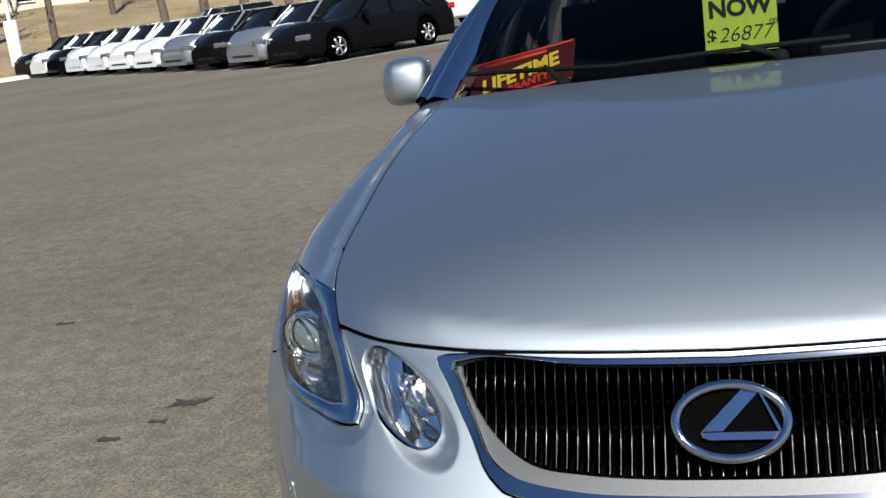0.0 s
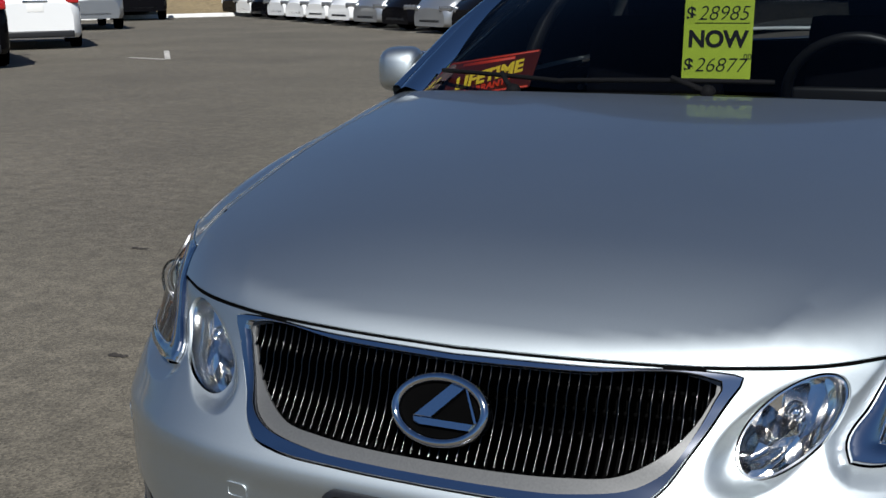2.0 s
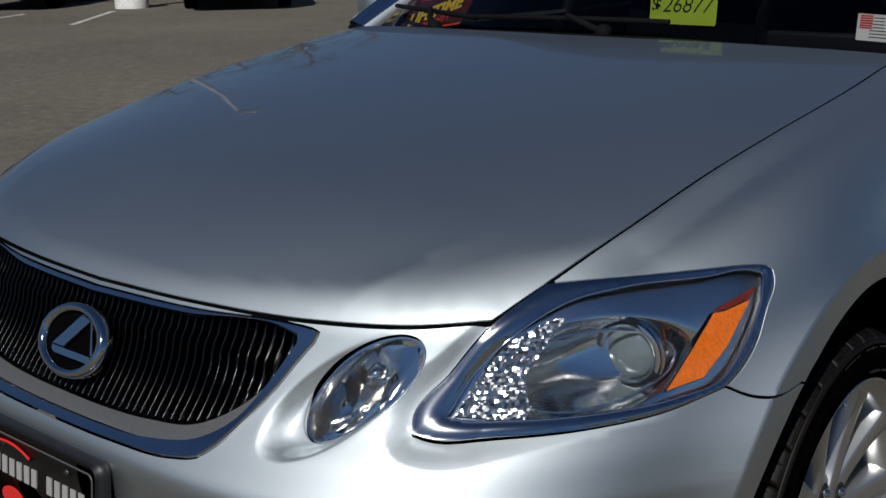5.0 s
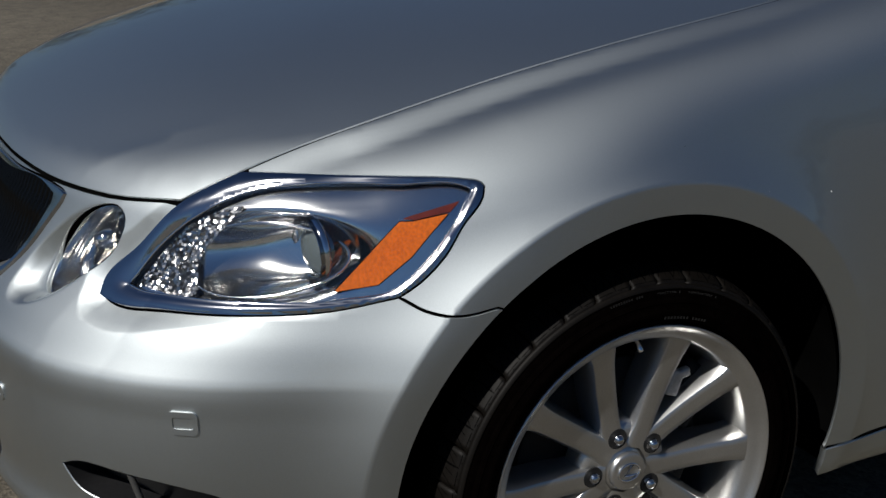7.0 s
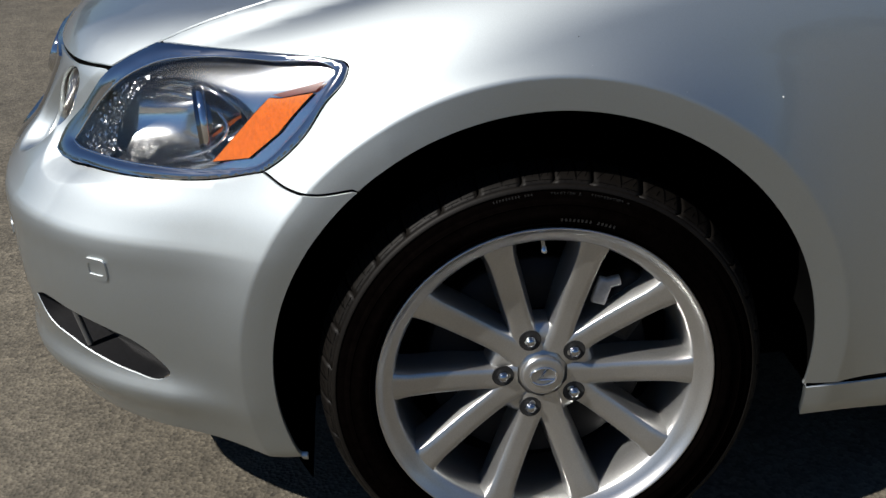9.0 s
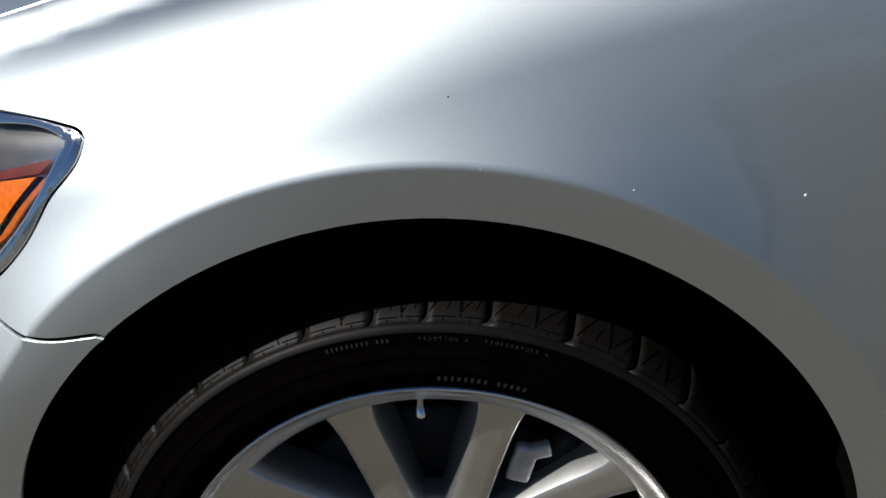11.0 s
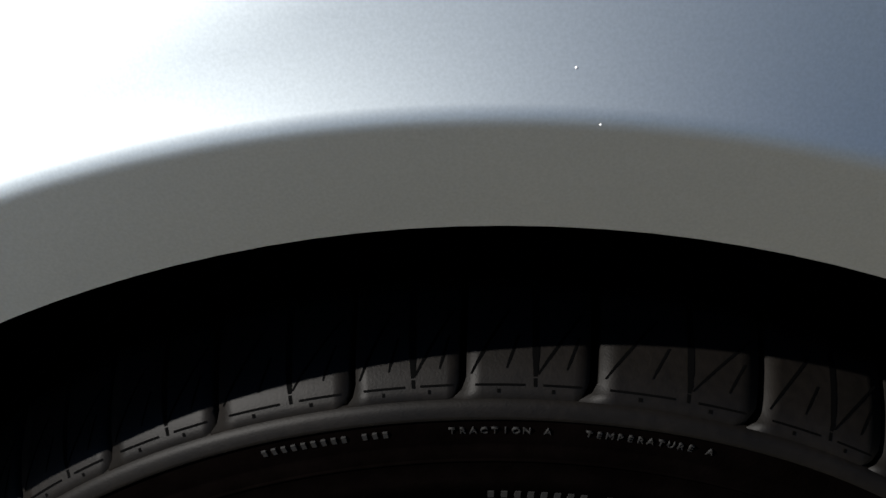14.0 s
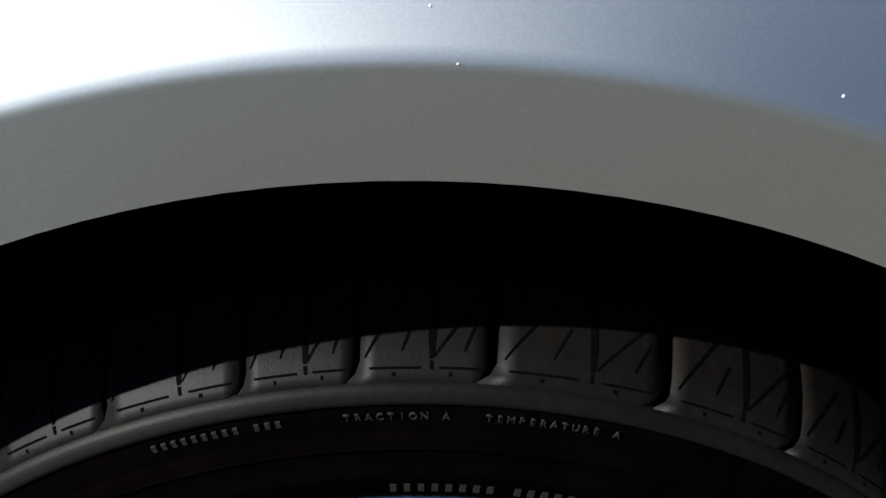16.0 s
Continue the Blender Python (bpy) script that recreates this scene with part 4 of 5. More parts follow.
pair(lambda: pillar((Vector((0.70, 3.82, 1.04)), Vector((0.80, 3.55, 0.99))), (Vector((0.555, 3.32, 1.385)), Vector((0.60, 3.12, 1.35))), "rear_pillar", 0.05, PAINT))


def side_glass(y0, y1, t0, t1, name):
    rows = []
    for v in np.linspace(0, 1, 8):
        rows.append([Vector((0.815, y0 + (y1 - y0) * s, 0.985)).lerp(roof_edge(t0 + (t1 - t0) * s) + Vector((0.015, 0, -0.015)), v) + Vector((0.03 * math.sin(math.pi * v), 0, 0)) for s in np.linspace(0, 1, 8)])
    ob = part(name, outward(quads(rows)), WINDOW, car, "tinted side window")
    ob.visible_shadow = False
    return ob


pair(lambda: side_glass(1.46, 2.44, 0.02, 0.40, "front_window"))
pair(lambda: side_glass(2.50, 3.48, 0.45, 0.92, "rear_window_side"))
pair(lambda: part("window_post", tube([(0.822, 2.47, 0.985), (0.74, 2.5, 1.2), tuple(roof_edge(0.42))], 0.03, 8), BLACK, car))
pair(lambda: part("roof_rail", tube([(0.79, 1.43, 1.0)] + [tuple(Vector((0.80, 1.45, 1.0)).lerp(roof_edge(0), v) + Vector((0, 0, 0.045 * math.sin(math.pi * v)))) for v in (0.3, 0.6, 1)] + [tuple(roof_edge(s)) for s in np.linspace(0.1, 1, 10)], 0.022, 10), PAINT, car))
# cowl under the wipers
cowl = part("cowl", quads([[Vector((0.72 * u, 1.24 + 0.12 * u * u, 1.015 - 0.02 * u * u)) for u in us], [Vector((0.735 * u, 1.34 + 0.16 * u * u, 1.022 - 0.03 * u * u)) for u in us]]), BLACK, car, "black cowl below the windshield")
dash_rows = [[Vector((0.70 * u, 1.33 + 0.17 * u * u + d, z - 0.03 * u * u)) for u in us] for d, z in ((0, 1.0), (0.1, 0.995), (0.3, 0.985), (0.42, 0.96), (0.46, 0.88), (0.40, 0.6))]
part("dashboard", quads(dash_rows), TRIM, car, "dark dashboard")
part("cabin_floor", box(bmesh.new(), (0, 2.6, 0.42), (1.40, 2.4, 0.04)), TRIM, car)
part("cabin_back", box(bmesh.new(), (0, 3.62, 0.72), (1.36, 0.1, 0.62)), TRIM, car)


def seat(x, y):
    bm = box(bmesh.new(), (x, y, 0.60), (0.50, 0.50, 0.16), bevel=0.05)
    box(bm, (x, y + 0.30, 0.88), (0.48, 0.14, 0.58), Euler((radians(-14), 0, 0)).to_matrix().to_4x4(), bevel=0.05)
    base = part("front_seat", bm, TRIM, car, "dark leather seat")
    part("headrest", box(bmesh.new(), (x, y + 0.40, 1.24), (0.26, 0.09, 0.17), bevel=0.04), TRIM, base)
    return base


seat(0.37, 2.25), seat(-0.37, 2.25)
wheel_c = Vector((0.37, 1.86, 0.97))
st = part("steering_wheel", tube(circle(wheel_c, (0, 0.9, 0.42), 0.185), 0.015, 8, closed=True), BLACK, car, "black steering wheel")
part("spoke", box(bmesh.new(), wheel_c, (0.34, 0.03, 0.06), bevel=0.01), BLACK, st)
mirror_in = part("rear_view_mirror", box(bmesh.new(), (0, 1.97, 1.30), (0.24, 0.03, 0.07), bevel=0.012), BLACK, car)


# --- wing mirrors ---
def wing_mirror():
    bm = bmesh.new()
    bmesh.ops.create_uvsphere(bm, u_segments=28, v_segments=18, radius=1.0)
    for v in bm.verts:
        x, y, z = v.co
        sq = lambda a: math.copysign(abs(a) ** 0.55, a)
        back = max(y, 0)
        v.co = Vector((0.922 + 0.072 * sq(x) * (1 - 0.12 * back) + 0.02 * y, 1.655 + (0.055 if y > 0 else 0.085) * (min(1, abs(y) ** 0.8) if y > 0 else -abs(y)), 1.044 + 0.066 * sq(z) * (1 - 0.1 * x * x) - 0.005 * x))
    base = part("wing_mirror", bm, PAINT, car, "silver wing mirror")
    part("mirror_glass", box(bmesh.new(), (0.925, 1.712, 1.044), (0.118, 0.006, 0.098), bevel=0.003), BRIGHT, base)
    part("foot", tube([(0.80, 1.66, 0.975), (0.845, 1.655, 0.985), (0.89, 1.655, 1.0)], 0.024, 10), BLACK, base)
    base.location.x = -0.028
    return base


pair(wing_mirror)


# --- wipers ---
WIPER = material("wiper_rubber", (0.004, 0.004, 0.0045), 0.8, grain=(120, 0.2), Specular_IOR_Level=0.08)


def wiper(a, b, pivot):
    pts = [shield(u, v) + Vector((0, -0.014, 0.014)) for u, v in zip(np.linspace(a[0], b[0], 12), np.linspace(a[1], b[1], 12))]
    base = part("wiper", tube(pts, 0.006, 8), WIPER, car, "black wiper blade")
    mid = pts[6] + Vector((0, -0.008, 0.008))
    part("wiper_arm", tube([pivot, pivot.lerp(mid, 0.5) + Vector((0, -0.012, 0.004)), mid], lambda u: 0.0085 - 0.003 * u, 8), WIPER, base)
    part("wiper_cap", dome(bmesh.new(), pivot, (0, -0.3, 1), 0.02, 0.02, 5, 16), WIPER, base)
    return base


wiper((-0.93, 0.065), (-0.35, 0.0), Vector((-0.40, 1.31, 1.020)))
wiper((-0.36, 0.004), (0.34, 0.014), Vector((0.10, 1.285, 1.030)))

# --- papers behind the glass ---
YELLOW = material("fluorescent_card", (0.60, 0.78, 0.06), 0.6, grain=(40, 0.05))
INK = material("black_ink", (0.01, 0.01, 0.012), 0.6)
YINK = material("yellow_print", (0.85, 0.62, 0.04), 0.5)
SIGNBLACK = material("dark_red_card", (0.07, 0.008, 0.006), 0.5, grain=(30, 0.1))
ORANGE = material("orange_red_card", (0.70, 0.05, 0.02), 0.5, grain=(30, 0.1))


def letters(text, size, m, mat, parent, bold=0.0, shear=0.0, align="CENTER"):
    cu = bpy.data.curves.new("lettering", "FONT")
    cu.body, cu.size, cu.align_x, cu.offset, cu.shear = text, size, align, bold, shear
    cu.extrude = 0.0004
    cu.materials.append(mat)
    ob = new("lettering", cu)
    ob.matrix_world = m
    ob.parent = parent
    return ob


tm = Matrix.Translation((0.005, 1.80, 1.160)) @ Euler((radians(84), 0, radians(-2))).to_matrix().to_4x4()
tag = thing("price_card", "fluorescent yellow price card hung behind the windshield", "price card")
part("card", plate_of(rounded(0.19, 0.30, 0.004, 2), 0.0012, tm), YELLOW, tag, smooth=False)
up = lambda x, y: tm @ Matrix.Translation((x, y, 0.0016))
letters("WAS", 0.058, up(0, 0.085), INK, tag, 0.002)
letters("$", 0.052, up(-0.076, 0.020), INK, tag, 0.001)
letters("28985", 0.056, up(0.012, 0.020), INK, tag, -0.0006, 0.25)
letters("NOW", 0.062, up(0, -0.052), INK, tag, 0.0024)
letters("$", 0.052, up(-0.076, -0.120), INK, tag, 0.001)
letters("26877", 0.056, up(0.010, -0.120), INK, tag, -0.0006, 0.25)
letters("00", 0.022, up(0.085, -0.085), INK, tag)
part("rule", box(bmesh.new(), tm @ Vector((0.01, 0.012, 0.0018)), (0.15, 0.002, 0.001), tm.to_3x3().to_4x4()), INK, tag)


def on_shield(u, v, back=0.012):
    """A frame on the inside of the windshield."""
    p = shield(u, v)
    e, f = shield(u + 0.01, v) - shield(u - 0.01, v), shield(u, v + 0.01) - shield(u, v - 0.01)
    n = e.cross(f).normalized()
    e.normalize()
    return Matrix.Translation(p - n * back) @ Matrix((e, n.cross(e), n)).transposed().to_4x4()


wm = on_shield(-0.755, 0.10, 0.03) @ Euler((radians(14), 0, radians(8))).to_matrix().to_4x4()
sign = thing("warranty_sign", "red and yellow paper sign behind the windshield", "sign")
part("card", plate_of(rounded(0.30, 0.125, 0.004, 2), 0.001, wm), SIGNBLACK, sign, smooth=False)
wl = lambda x, y: wm @ Matrix.Translation((x, y, 0.0014)) @ Euler((0, 0, radians(9))).to_matrix().to_4x4()
letters("LIFETIME", 0.058, wl(0.0, -0.020), YINK, sign, 0.0022)
letters("WARRANTY", 0.030, wl(0.0, -0.050), ORANGE, sign, 0.0012)
for y, h in ((-0.0575, 0.006), (0.0575, 0.006), (0.046, 0.010)):
    part("print_bar", box(bmesh.new(), wm @ Vector((-0.02 if h > 0.008 else 0, y, 0.0014)), (0.18 if h > 0.008 else 0.29, h, 0.001), wm.to_3x3().to_4x4()), ORANGE, sign)
sm_ = on_shield(0.845, 0.075, 0.006)
stk = thing("window_sticker", "small white sticker with red bars on the windshield", "sticker")
part("paper", plate_of(rounded(0.062, 0.078, 0.003, 2), 0.0006, sm_), WHITE, stk, smooth=False)
bm = bmesh.new()
for k in range(6):
    box(bm, sm_ @ Vector((-0.014, 0.032 - k * 0.007, 0.0010)), (0.024, 0.0045, 0.0006), sm_.to_3x3().to_4x4())
part("print_bar", bm, RED, stk, "red bars", smooth=False)
bm = bmesh.new()
for k in range(7):
    box(bm, sm_ @ Vector((0.010, 0.028 - k * 0.0095, 0.0010)), (0.022 + 0.012 * (k > 3), 0.0022, 0.0006), sm_.to_3x3().to_4x4())
part("print_line", bm, INK, stk, "fine dark lines", smooth=False)


# --- wheels: outer face towards +x, at the origin of the axle ---
FACE = 0.868   # where the outer lip of the left wheels stands
def build_wheel():
    rim_prof = [(0.011, 0.2425), (0.0140, 0.2412), (0.0135, 0.2392), (0.007, 0.2360), (0.000, 0.2270), (-0.004, 0.2185), (-0.010, 0.2140), (-0.05, 0.2095), (-0.10, 0.206), (-0.20, 0.212), (-0.215, 0.234)]
    w = part("wheel", lathe(rim_prof, 120), ALLOY, car, "ten-spoke silver alloy wheel")
    back = [(0.011, 0.2425), (-0.002, 0.242), (-0.02, 0.236), (-0.2, 0.228)]
    part("rim_back", lathe(back, 90), ALLOY, w)
    # tyre: bead, sidewall and shoulder
    wall = [(-0.004, 0.2410), (0.010, 0.2430), (0.0150, 0.2465), (0.0178, 0.252), (0.0190, 0.260), (0.0192, 0.266), (0.0187, 0.2665), (0.0190, 0.276), (0.0175, 0.284), (0.0165, 0.2845), (0.0165, 0.286),
            (0.0140, 0.294), (0.0105, 0.3000), (0.0075, 0.3030), (0.006, 0.3032), (0.004, 0.3045), (-0.010, 0.3065), (-0.028, 0.3105), (-0.046, 0.309), (-0.05, 0.306), (-0.11, 0.307), (-0.17, 0.306), (-0.21, 0.304), (-0.225, 0.28), (-0.215, 0.24)]
    tyre = part("tyre", lathe(wall, 168), RUBBER, w, "black road tyre with worn tread blocks")
    part("shoulder_rib", lathe([(0.0070, 0.3035), (0.0092, 0.3036), (0.0118, 0.3016), (0.0134, 0.2986), (0.0140, 0.2972), (0.0128, 0.2966)], 168), TREAD, tyre, "worn brown rib below the tread blocks")
    # tread: shoulder blocks with dark strips for slanted sipes, inner ribs behind a deep groove
    tread = spline([-0.19, -0.15, -0.11, -0.06, -0.03, -0.010, 0.004, 0.0085], [0.318, 0.3235, 0.3250, 0.3235, 0.3200, 0.3150, 0.3085, 0.3045])
    bm, inner, sipe_strips = bmesh.new(), bmesh.new(), bmesh.new()
    turn = lambda x, a, r: (x, r * math.cos(a), r * math.sin(a))
    bounds = [52.0, 63.5, 76.7, 86.35, 94.5, 105.5, 115.4]
    bounds += [115.4 + 296.6 * k / 28 for k in range(1, 29)]
    for lo, hi in zip(bounds[:-1], bounds[1:]):
        a0, step = math.radians(lo), math.radians(hi - lo)
        for f0, f1, skew, x0, x1 in ((0.030, 0.970, -0.04, 0.0085, -0.042),
                                     (0.05, 0.47, 0.45, -0.052, -0.085), (0.53, 0.95, 0.45, -0.052, -0.085),
                                     (0.04, 0.96, -0.4, -0.094, -0.130), (0.04, 0.96, 0.4, -0.139, -0.185)):
            rows = []
            xs = x0 + (x1 - x0) * np.linspace(0, 1, 10) ** 1.4
            for t in np.linspace(0, 1, 9):
                line = []
                for x in xs:
                    u = (x - x0) / (x1 - x0)
                    hook = 0.10 * max(0, 1 - u * 9) ** 2 if x0 > 0 and t in (0, 1) else 0
                    a = a0 + (f0 + (f1 - f0) * t + skew * u + hook) * step
                    line.append((x, a, float(tread(x)) - (0.016 if x0 < 0 else 0)))
                rows.append(line)
            top = [[turn(*q) for q in l] for l in rows]
            deep = lambda l: [turn(x, a, r - 0.008) for x, a, r in l]
            grid = [deep(rows[0])] + top + [deep(rows[-1])]
            grid = [[(l[0][0], l[0][1] * 0.985, l[0][2] * 0.985)] + l + [(l[-1][0], l[-1][1] * 0.97, l[-1][2] * 0.97)] for l in grid]
            # inner ribs go apart: the arch's shade is put into their near-black colour
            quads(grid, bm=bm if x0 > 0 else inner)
        # near-black strips for the shade in the half groove and in slits that slant from both grooves
        for f, top_f, xa, xb, wide in ((0.44, 0.42, 0.0055, -0.042, 1.5), (0.42, 0.05, 0.0015, -0.026, 0.75), (0.66, 0.56, -0.0005, -0.014, 0.6), (0.93, 0.62, 0.0015, -0.026, 0.75), (0.20, 0.10, -0.0005, -0.014, 0.6)):
            rows = []
            for u in np.linspace(0, 1, 9):
                x = xa + (xb - xa) * u
                a = a0 + (f + (top_f - f) * u) * step
                w_ = wide * 0.001 / 0.315 * min(1, 0.45 + 2.2 * u)
                rows.append([turn(x, a - w_, float(tread(x)) + 0.00025), turn(x, a + w_, float(tread(x)) + 0.00025)])
            quads(rows, bm=sipe_strips)
        for f0, f1 in ((0.08, 0.38), (0.52, 0.90)):
            x = 0.0050
            quads([[turn(x + d, a0 + f * step, float(tread(x + d)) + 0.0003) for d in (-0.00035, 0.00035)] for f in np.linspace(f0, f1, 5)], bm=sipe_strips)
        for f in (0.30, 0.72):
            x = 0.0068
            quads([[turn(x + d, a0 + (f + e) * step, float(tread(x + d)) + 0.0003) for d in (-0.0006, 0.0006)] for e in (-0.012, 0.012)], bm=sipe_strips)
    tagged(part("tread", bm, TREAD, tyre, "worn brown-grey shoulder blocks of the tread"), kind="stuff")
    tagged(part("inner_tread", inner, VOID, tyre, "inner ribs of the tread, coloured near-black for the arch's shade"), kind="stuff")
    tagged(part("sipe_strip", sipe_strips, VOID, tyre, "near-black strips on the tread for the shade in fine slanted slits"), kind="stuff")
    # fine rings and raised marks on the sidewall
    bm = bmesh.new()
    for r, x, h in ((0.2780, 0.0186, 0.0009), (0.2500, 0.0168, 0.0009)):
        tube([(x, r * math.cos(a), r * math.sin(a)) for a in np.linspace(0, 2 * math.pi, 120, endpoint=False)], h, 5, closed=True, bm=bm)
    part("bead_ring", bm, RUBBER, tyre)
    bm = bmesh.new()
    for text, a_mid, r, size in (("######### ###", 97.5, 0.2905, 0.0046), ("TRACTION A", 83.5, 0.2905, 0.0046), ("TEMPERATURE A", 71.5, 0.2905, 0.0046), ("######## #####", 76.0, 0.2535, 0.0060)):
        pace = 0.92 * size / r
        a = math.radians(a_mid) + pace * (len(text) - 1) / 2
        for ch in text:
            x = 0.0150 if r > 0.28 else 0.0186
            f, s_ = Vector((0, math.cos(a), math.sin(a))), Vector((0, math.sin(a), -math.cos(a)))
            m = Matrix.Translation(Vector((x, 0, 0)) + f * r) @ Matrix((s_, f, Vector((1, 0, 0)))).transposed().to_4x4()
            if ch == "#":
                box(bm, m @ Vector((0, size * 0.35, 0)), (size * 0.42, size * 0.66, 0.001), m.to_3x3().to_4x4())
            elif ch != " ":
                cu = bpy.data.curves.new("letter", "FONT")
                cu.body, cu.size, cu.align_x, cu.extrude, cu.resolution_u = ch, size, "CENTER", 0.0005, 2
                ob = new("letter", cu)
                me = bpy.data.meshes.new_from_object(ob)
                bpy.data.objects.remove(ob)
                me.transform(m)
                bm.from_mesh(me)
            a -= pace
    tagged(part("sidewall_mark", bm, MOULD, tyre, "raised moulded words on the sidewall", smooth=False), kind="stuff")
    # spokes
    for k in range(10):
        ang = math.radians(69.5 + 36 * k)
        lean = 0.10 if k % 2 else -0.10
        rows = []
        for v in np.linspace(0, 1, 12):
            r = 0.036 + v * (0.224 - 0.036)
            half_w = 0.0150 + 0.0030 * v + 0.008 * max(0, 1 - v * 5) + 0.006 * max(0, v * 8 - 7)
            x = -0.023 + 0.0205 * v**1.5 - 0.004 * math.sin(math.pi * v) + (-0.003 if v == 1 else 0)
            off = lean * (1 - v) * 0.08
            f, s = Vector((0, math.cos(ang), math.sin(ang))), Vector((0, -math.sin(ang), math.cos(ang)))
            c = f * r + s * off
            w0 = half_w
            rows.append([c + s * q + Vector((x + d, 0, 0)) for q, d in ((-w0 * 1.42, -0.050), (-w0 * 1.34, -0.018), (-w0 * 1.02, -0.0022), (-w0 * 0.96, -0.0006), (-w0 * 0.4, 0.0), (w0 * 0.4, 0.0), (w0 * 0.96, -0.0006), (w0 * 1.02, -0.0022), (w0 * 1.34, -0.018), (w0 * 1.42, -0.050))])
        part("spoke", quads(rows), ALLOY, w)
    # hub, closed: dark discs on it stand for the shade in the lug holes
    bm = bmesh.new()
    n_ = 80
    rows = []
    for r, x in ((0.006, -0.021), (0.030, -0.021), (0.033, -0.025), (0.050, -0.0265), (0.064, -0.028), (0.074, -0.033), (0.080, -0.043), (0.082, -0.066)):
        line = []
        for a in np.linspace(0, 2 * math.pi, n_, endpoint=False):
            y, z = r * math.cos(a), r * math.sin(a)
            line.append((x, y, z))
        rows.append(line)
    quads(rows, closed_v=True, bm=bm)
    part("hub", bm, ALLOY, w)
    for k in range(5):
        a = math.radians(34.4 - 72 * k)
        c = Vector((-0.0255, 0.05715 * math.cos(a), 0.05715 * math.sin(a)))
        part("lug_disc", lathe([(0.0012, 0.0165), (0.0030, 0.0160), (0.0024, 0.0148), (0.0016, 0.0020)], 28), LUG_SHADE, w).location = c
        bm = bmesh.new()
        bmesh.ops.create_cone(bm, cap_ends=True, segments=6, radius1=0.0090, radius2=0.0080, depth=0.010, matrix=Matrix.Translation((0.0035, 0, 0)) @ Euler((0, radians(90), 0)).to_matrix().to_4x4())
        dome(bm, Vector((0.0085, 0, 0)), (1, 0, 0), 0.0068, 0.004, 4, 12)
        part("lug_nut", bm, BADGE, w).location = c
    cap = part("centre_cap", lathe([(-0.023, 0.031), (-0.016, 0.0305), (-0.014, 0.028), (-0.0145, 0.020), (-0.015, 0.001)], 40), ALLOY, w, "round centre cap")
    part("cap_mark", tube([(-0.013, 0.019 * math.cos(a), 0.014 * math.sin(a)) for a in ea[::3]], 0.0016, 6, closed=True), BRIGHT, cap)
    part("cap_stroke", tube([(-0.013, 0.006, 0.012), (-0.013, -0.008, -0.005), (-0.013, 0.016, -0.006)], 0.0018, 6), BRIGHT, cap)
    # valve, brake disc and caliper
    part("valve", tube([(-0.020, 0.005, 0.2105), (-0.013, 0.005, 0.2065), (-0.010, 0.005, 0.2030), (-0.006, 0.005, 0.1985), (-0.005, 0.005, 0.1970)], lambda u: 0.0032 if u < 0.3 else (0.0042 if u < 0.9 else 0.002), 12), BRIGHT, w, "valve stem")
    part("brake_disc", lathe([(-0.075, 0.07), (-0.070, 0.075), (-0.070, 0.160), (-0.074, 0.163), (-0.098, 0.163), (-0.1, 0.07)], 64), DISC, w, "dark brake disc")
    bm = box(bmesh.new(), (-0.066, 0.128, 0.085), (0.045, 0.07, 0.10), Euler((radians(-36), 0, 0)).to_matrix().to_4x4(), bevel=0.012)
    cal = part("caliper", bm, DISC, w, "dark brake caliper")
    bm = box(bmesh.new(), (-0.036, 0.090, 0.118), (0.012, 0.022, 0.040), Euler((radians(-20), 0, 0)).to_matrix().to_4x4(), bevel=0.005)
    box(bm, (-0.036, 0.102, 0.130), (0.012, 0.030, 0.014), Euler((radians(10), 0, 0)).to_matrix().to_4x4(), bevel=0.004)
    part("caliper_clip", bm, CALIPER, w, "pale casting on the caliper")
    # near-black disc that stands for the shade behind the spokes
    part("wheel_back_shade", lathe([(-0.13, 0.02), (-0.13, 0.21)], 40), VOID, w)
    return w


MOULD = material("scuffed_mould", (0.0028, 0.0025, 0.0023), 0.7, grain=(400, 0.5), stain=(60, 0.5))
# dark colour for the shade inside the lug holes
LUG_SHADE = material("lug_hole_shade", (0.02, 0.02, 0.02), 0.6, 0.3, grain=(200, 0.2))
DISC = material("brake_disc_steel", (0.005, 0.005, 0.006), 0.6, 0.5, grain=(60, 0.2))
CALIPER = material("caliper_casting", (0.45, 0.45, 0.45), 0.5, 0.5, grain=(80, 0.2))
front_left = build_wheel()
front_left.location = (FACE, AXLE_Y, AXLE_Z)
for x, y, turn in ((FACE, REAR_Y, 0), (-FACE, AXLE_Y, 180), (-FACE, REAR_Y, 180)):
    copy_thing(front_left, Matrix.Translation((x, y, AXLE_Z)) @ Euler((0, 0, radians(turn))).to_matrix().to_4x4())

# --- small pale specks and a dark scuff on the fender's paint ---
PALE_SPECK = material("pale_speck", (0.75, 0.75, 0.73), 0.5)
SCUFF = material("dark_scuff", (0.06, 0.06, 0.06), 0.6)
for y, z, r, mat in ((0.884, 0.786, 0.0005, PALE_SPECK), (0.89, 0.771, 0.0004, PALE_SPECK), (1.003, 0.744, 0.0006, PALE_SPECK), (1.134, 0.722, 0.0013, PALE_SPECK), (0.87, 0.82, 0.0008, SCUFF)):
    p = outermost(np.array([[0, y, z]]), np.array([[1.0, 0, 0]]))
    part("paint_speck", dome(bmesh.new(), p[0], gradient(p)[0], r, 0.0004, 4, 10), mat, car)

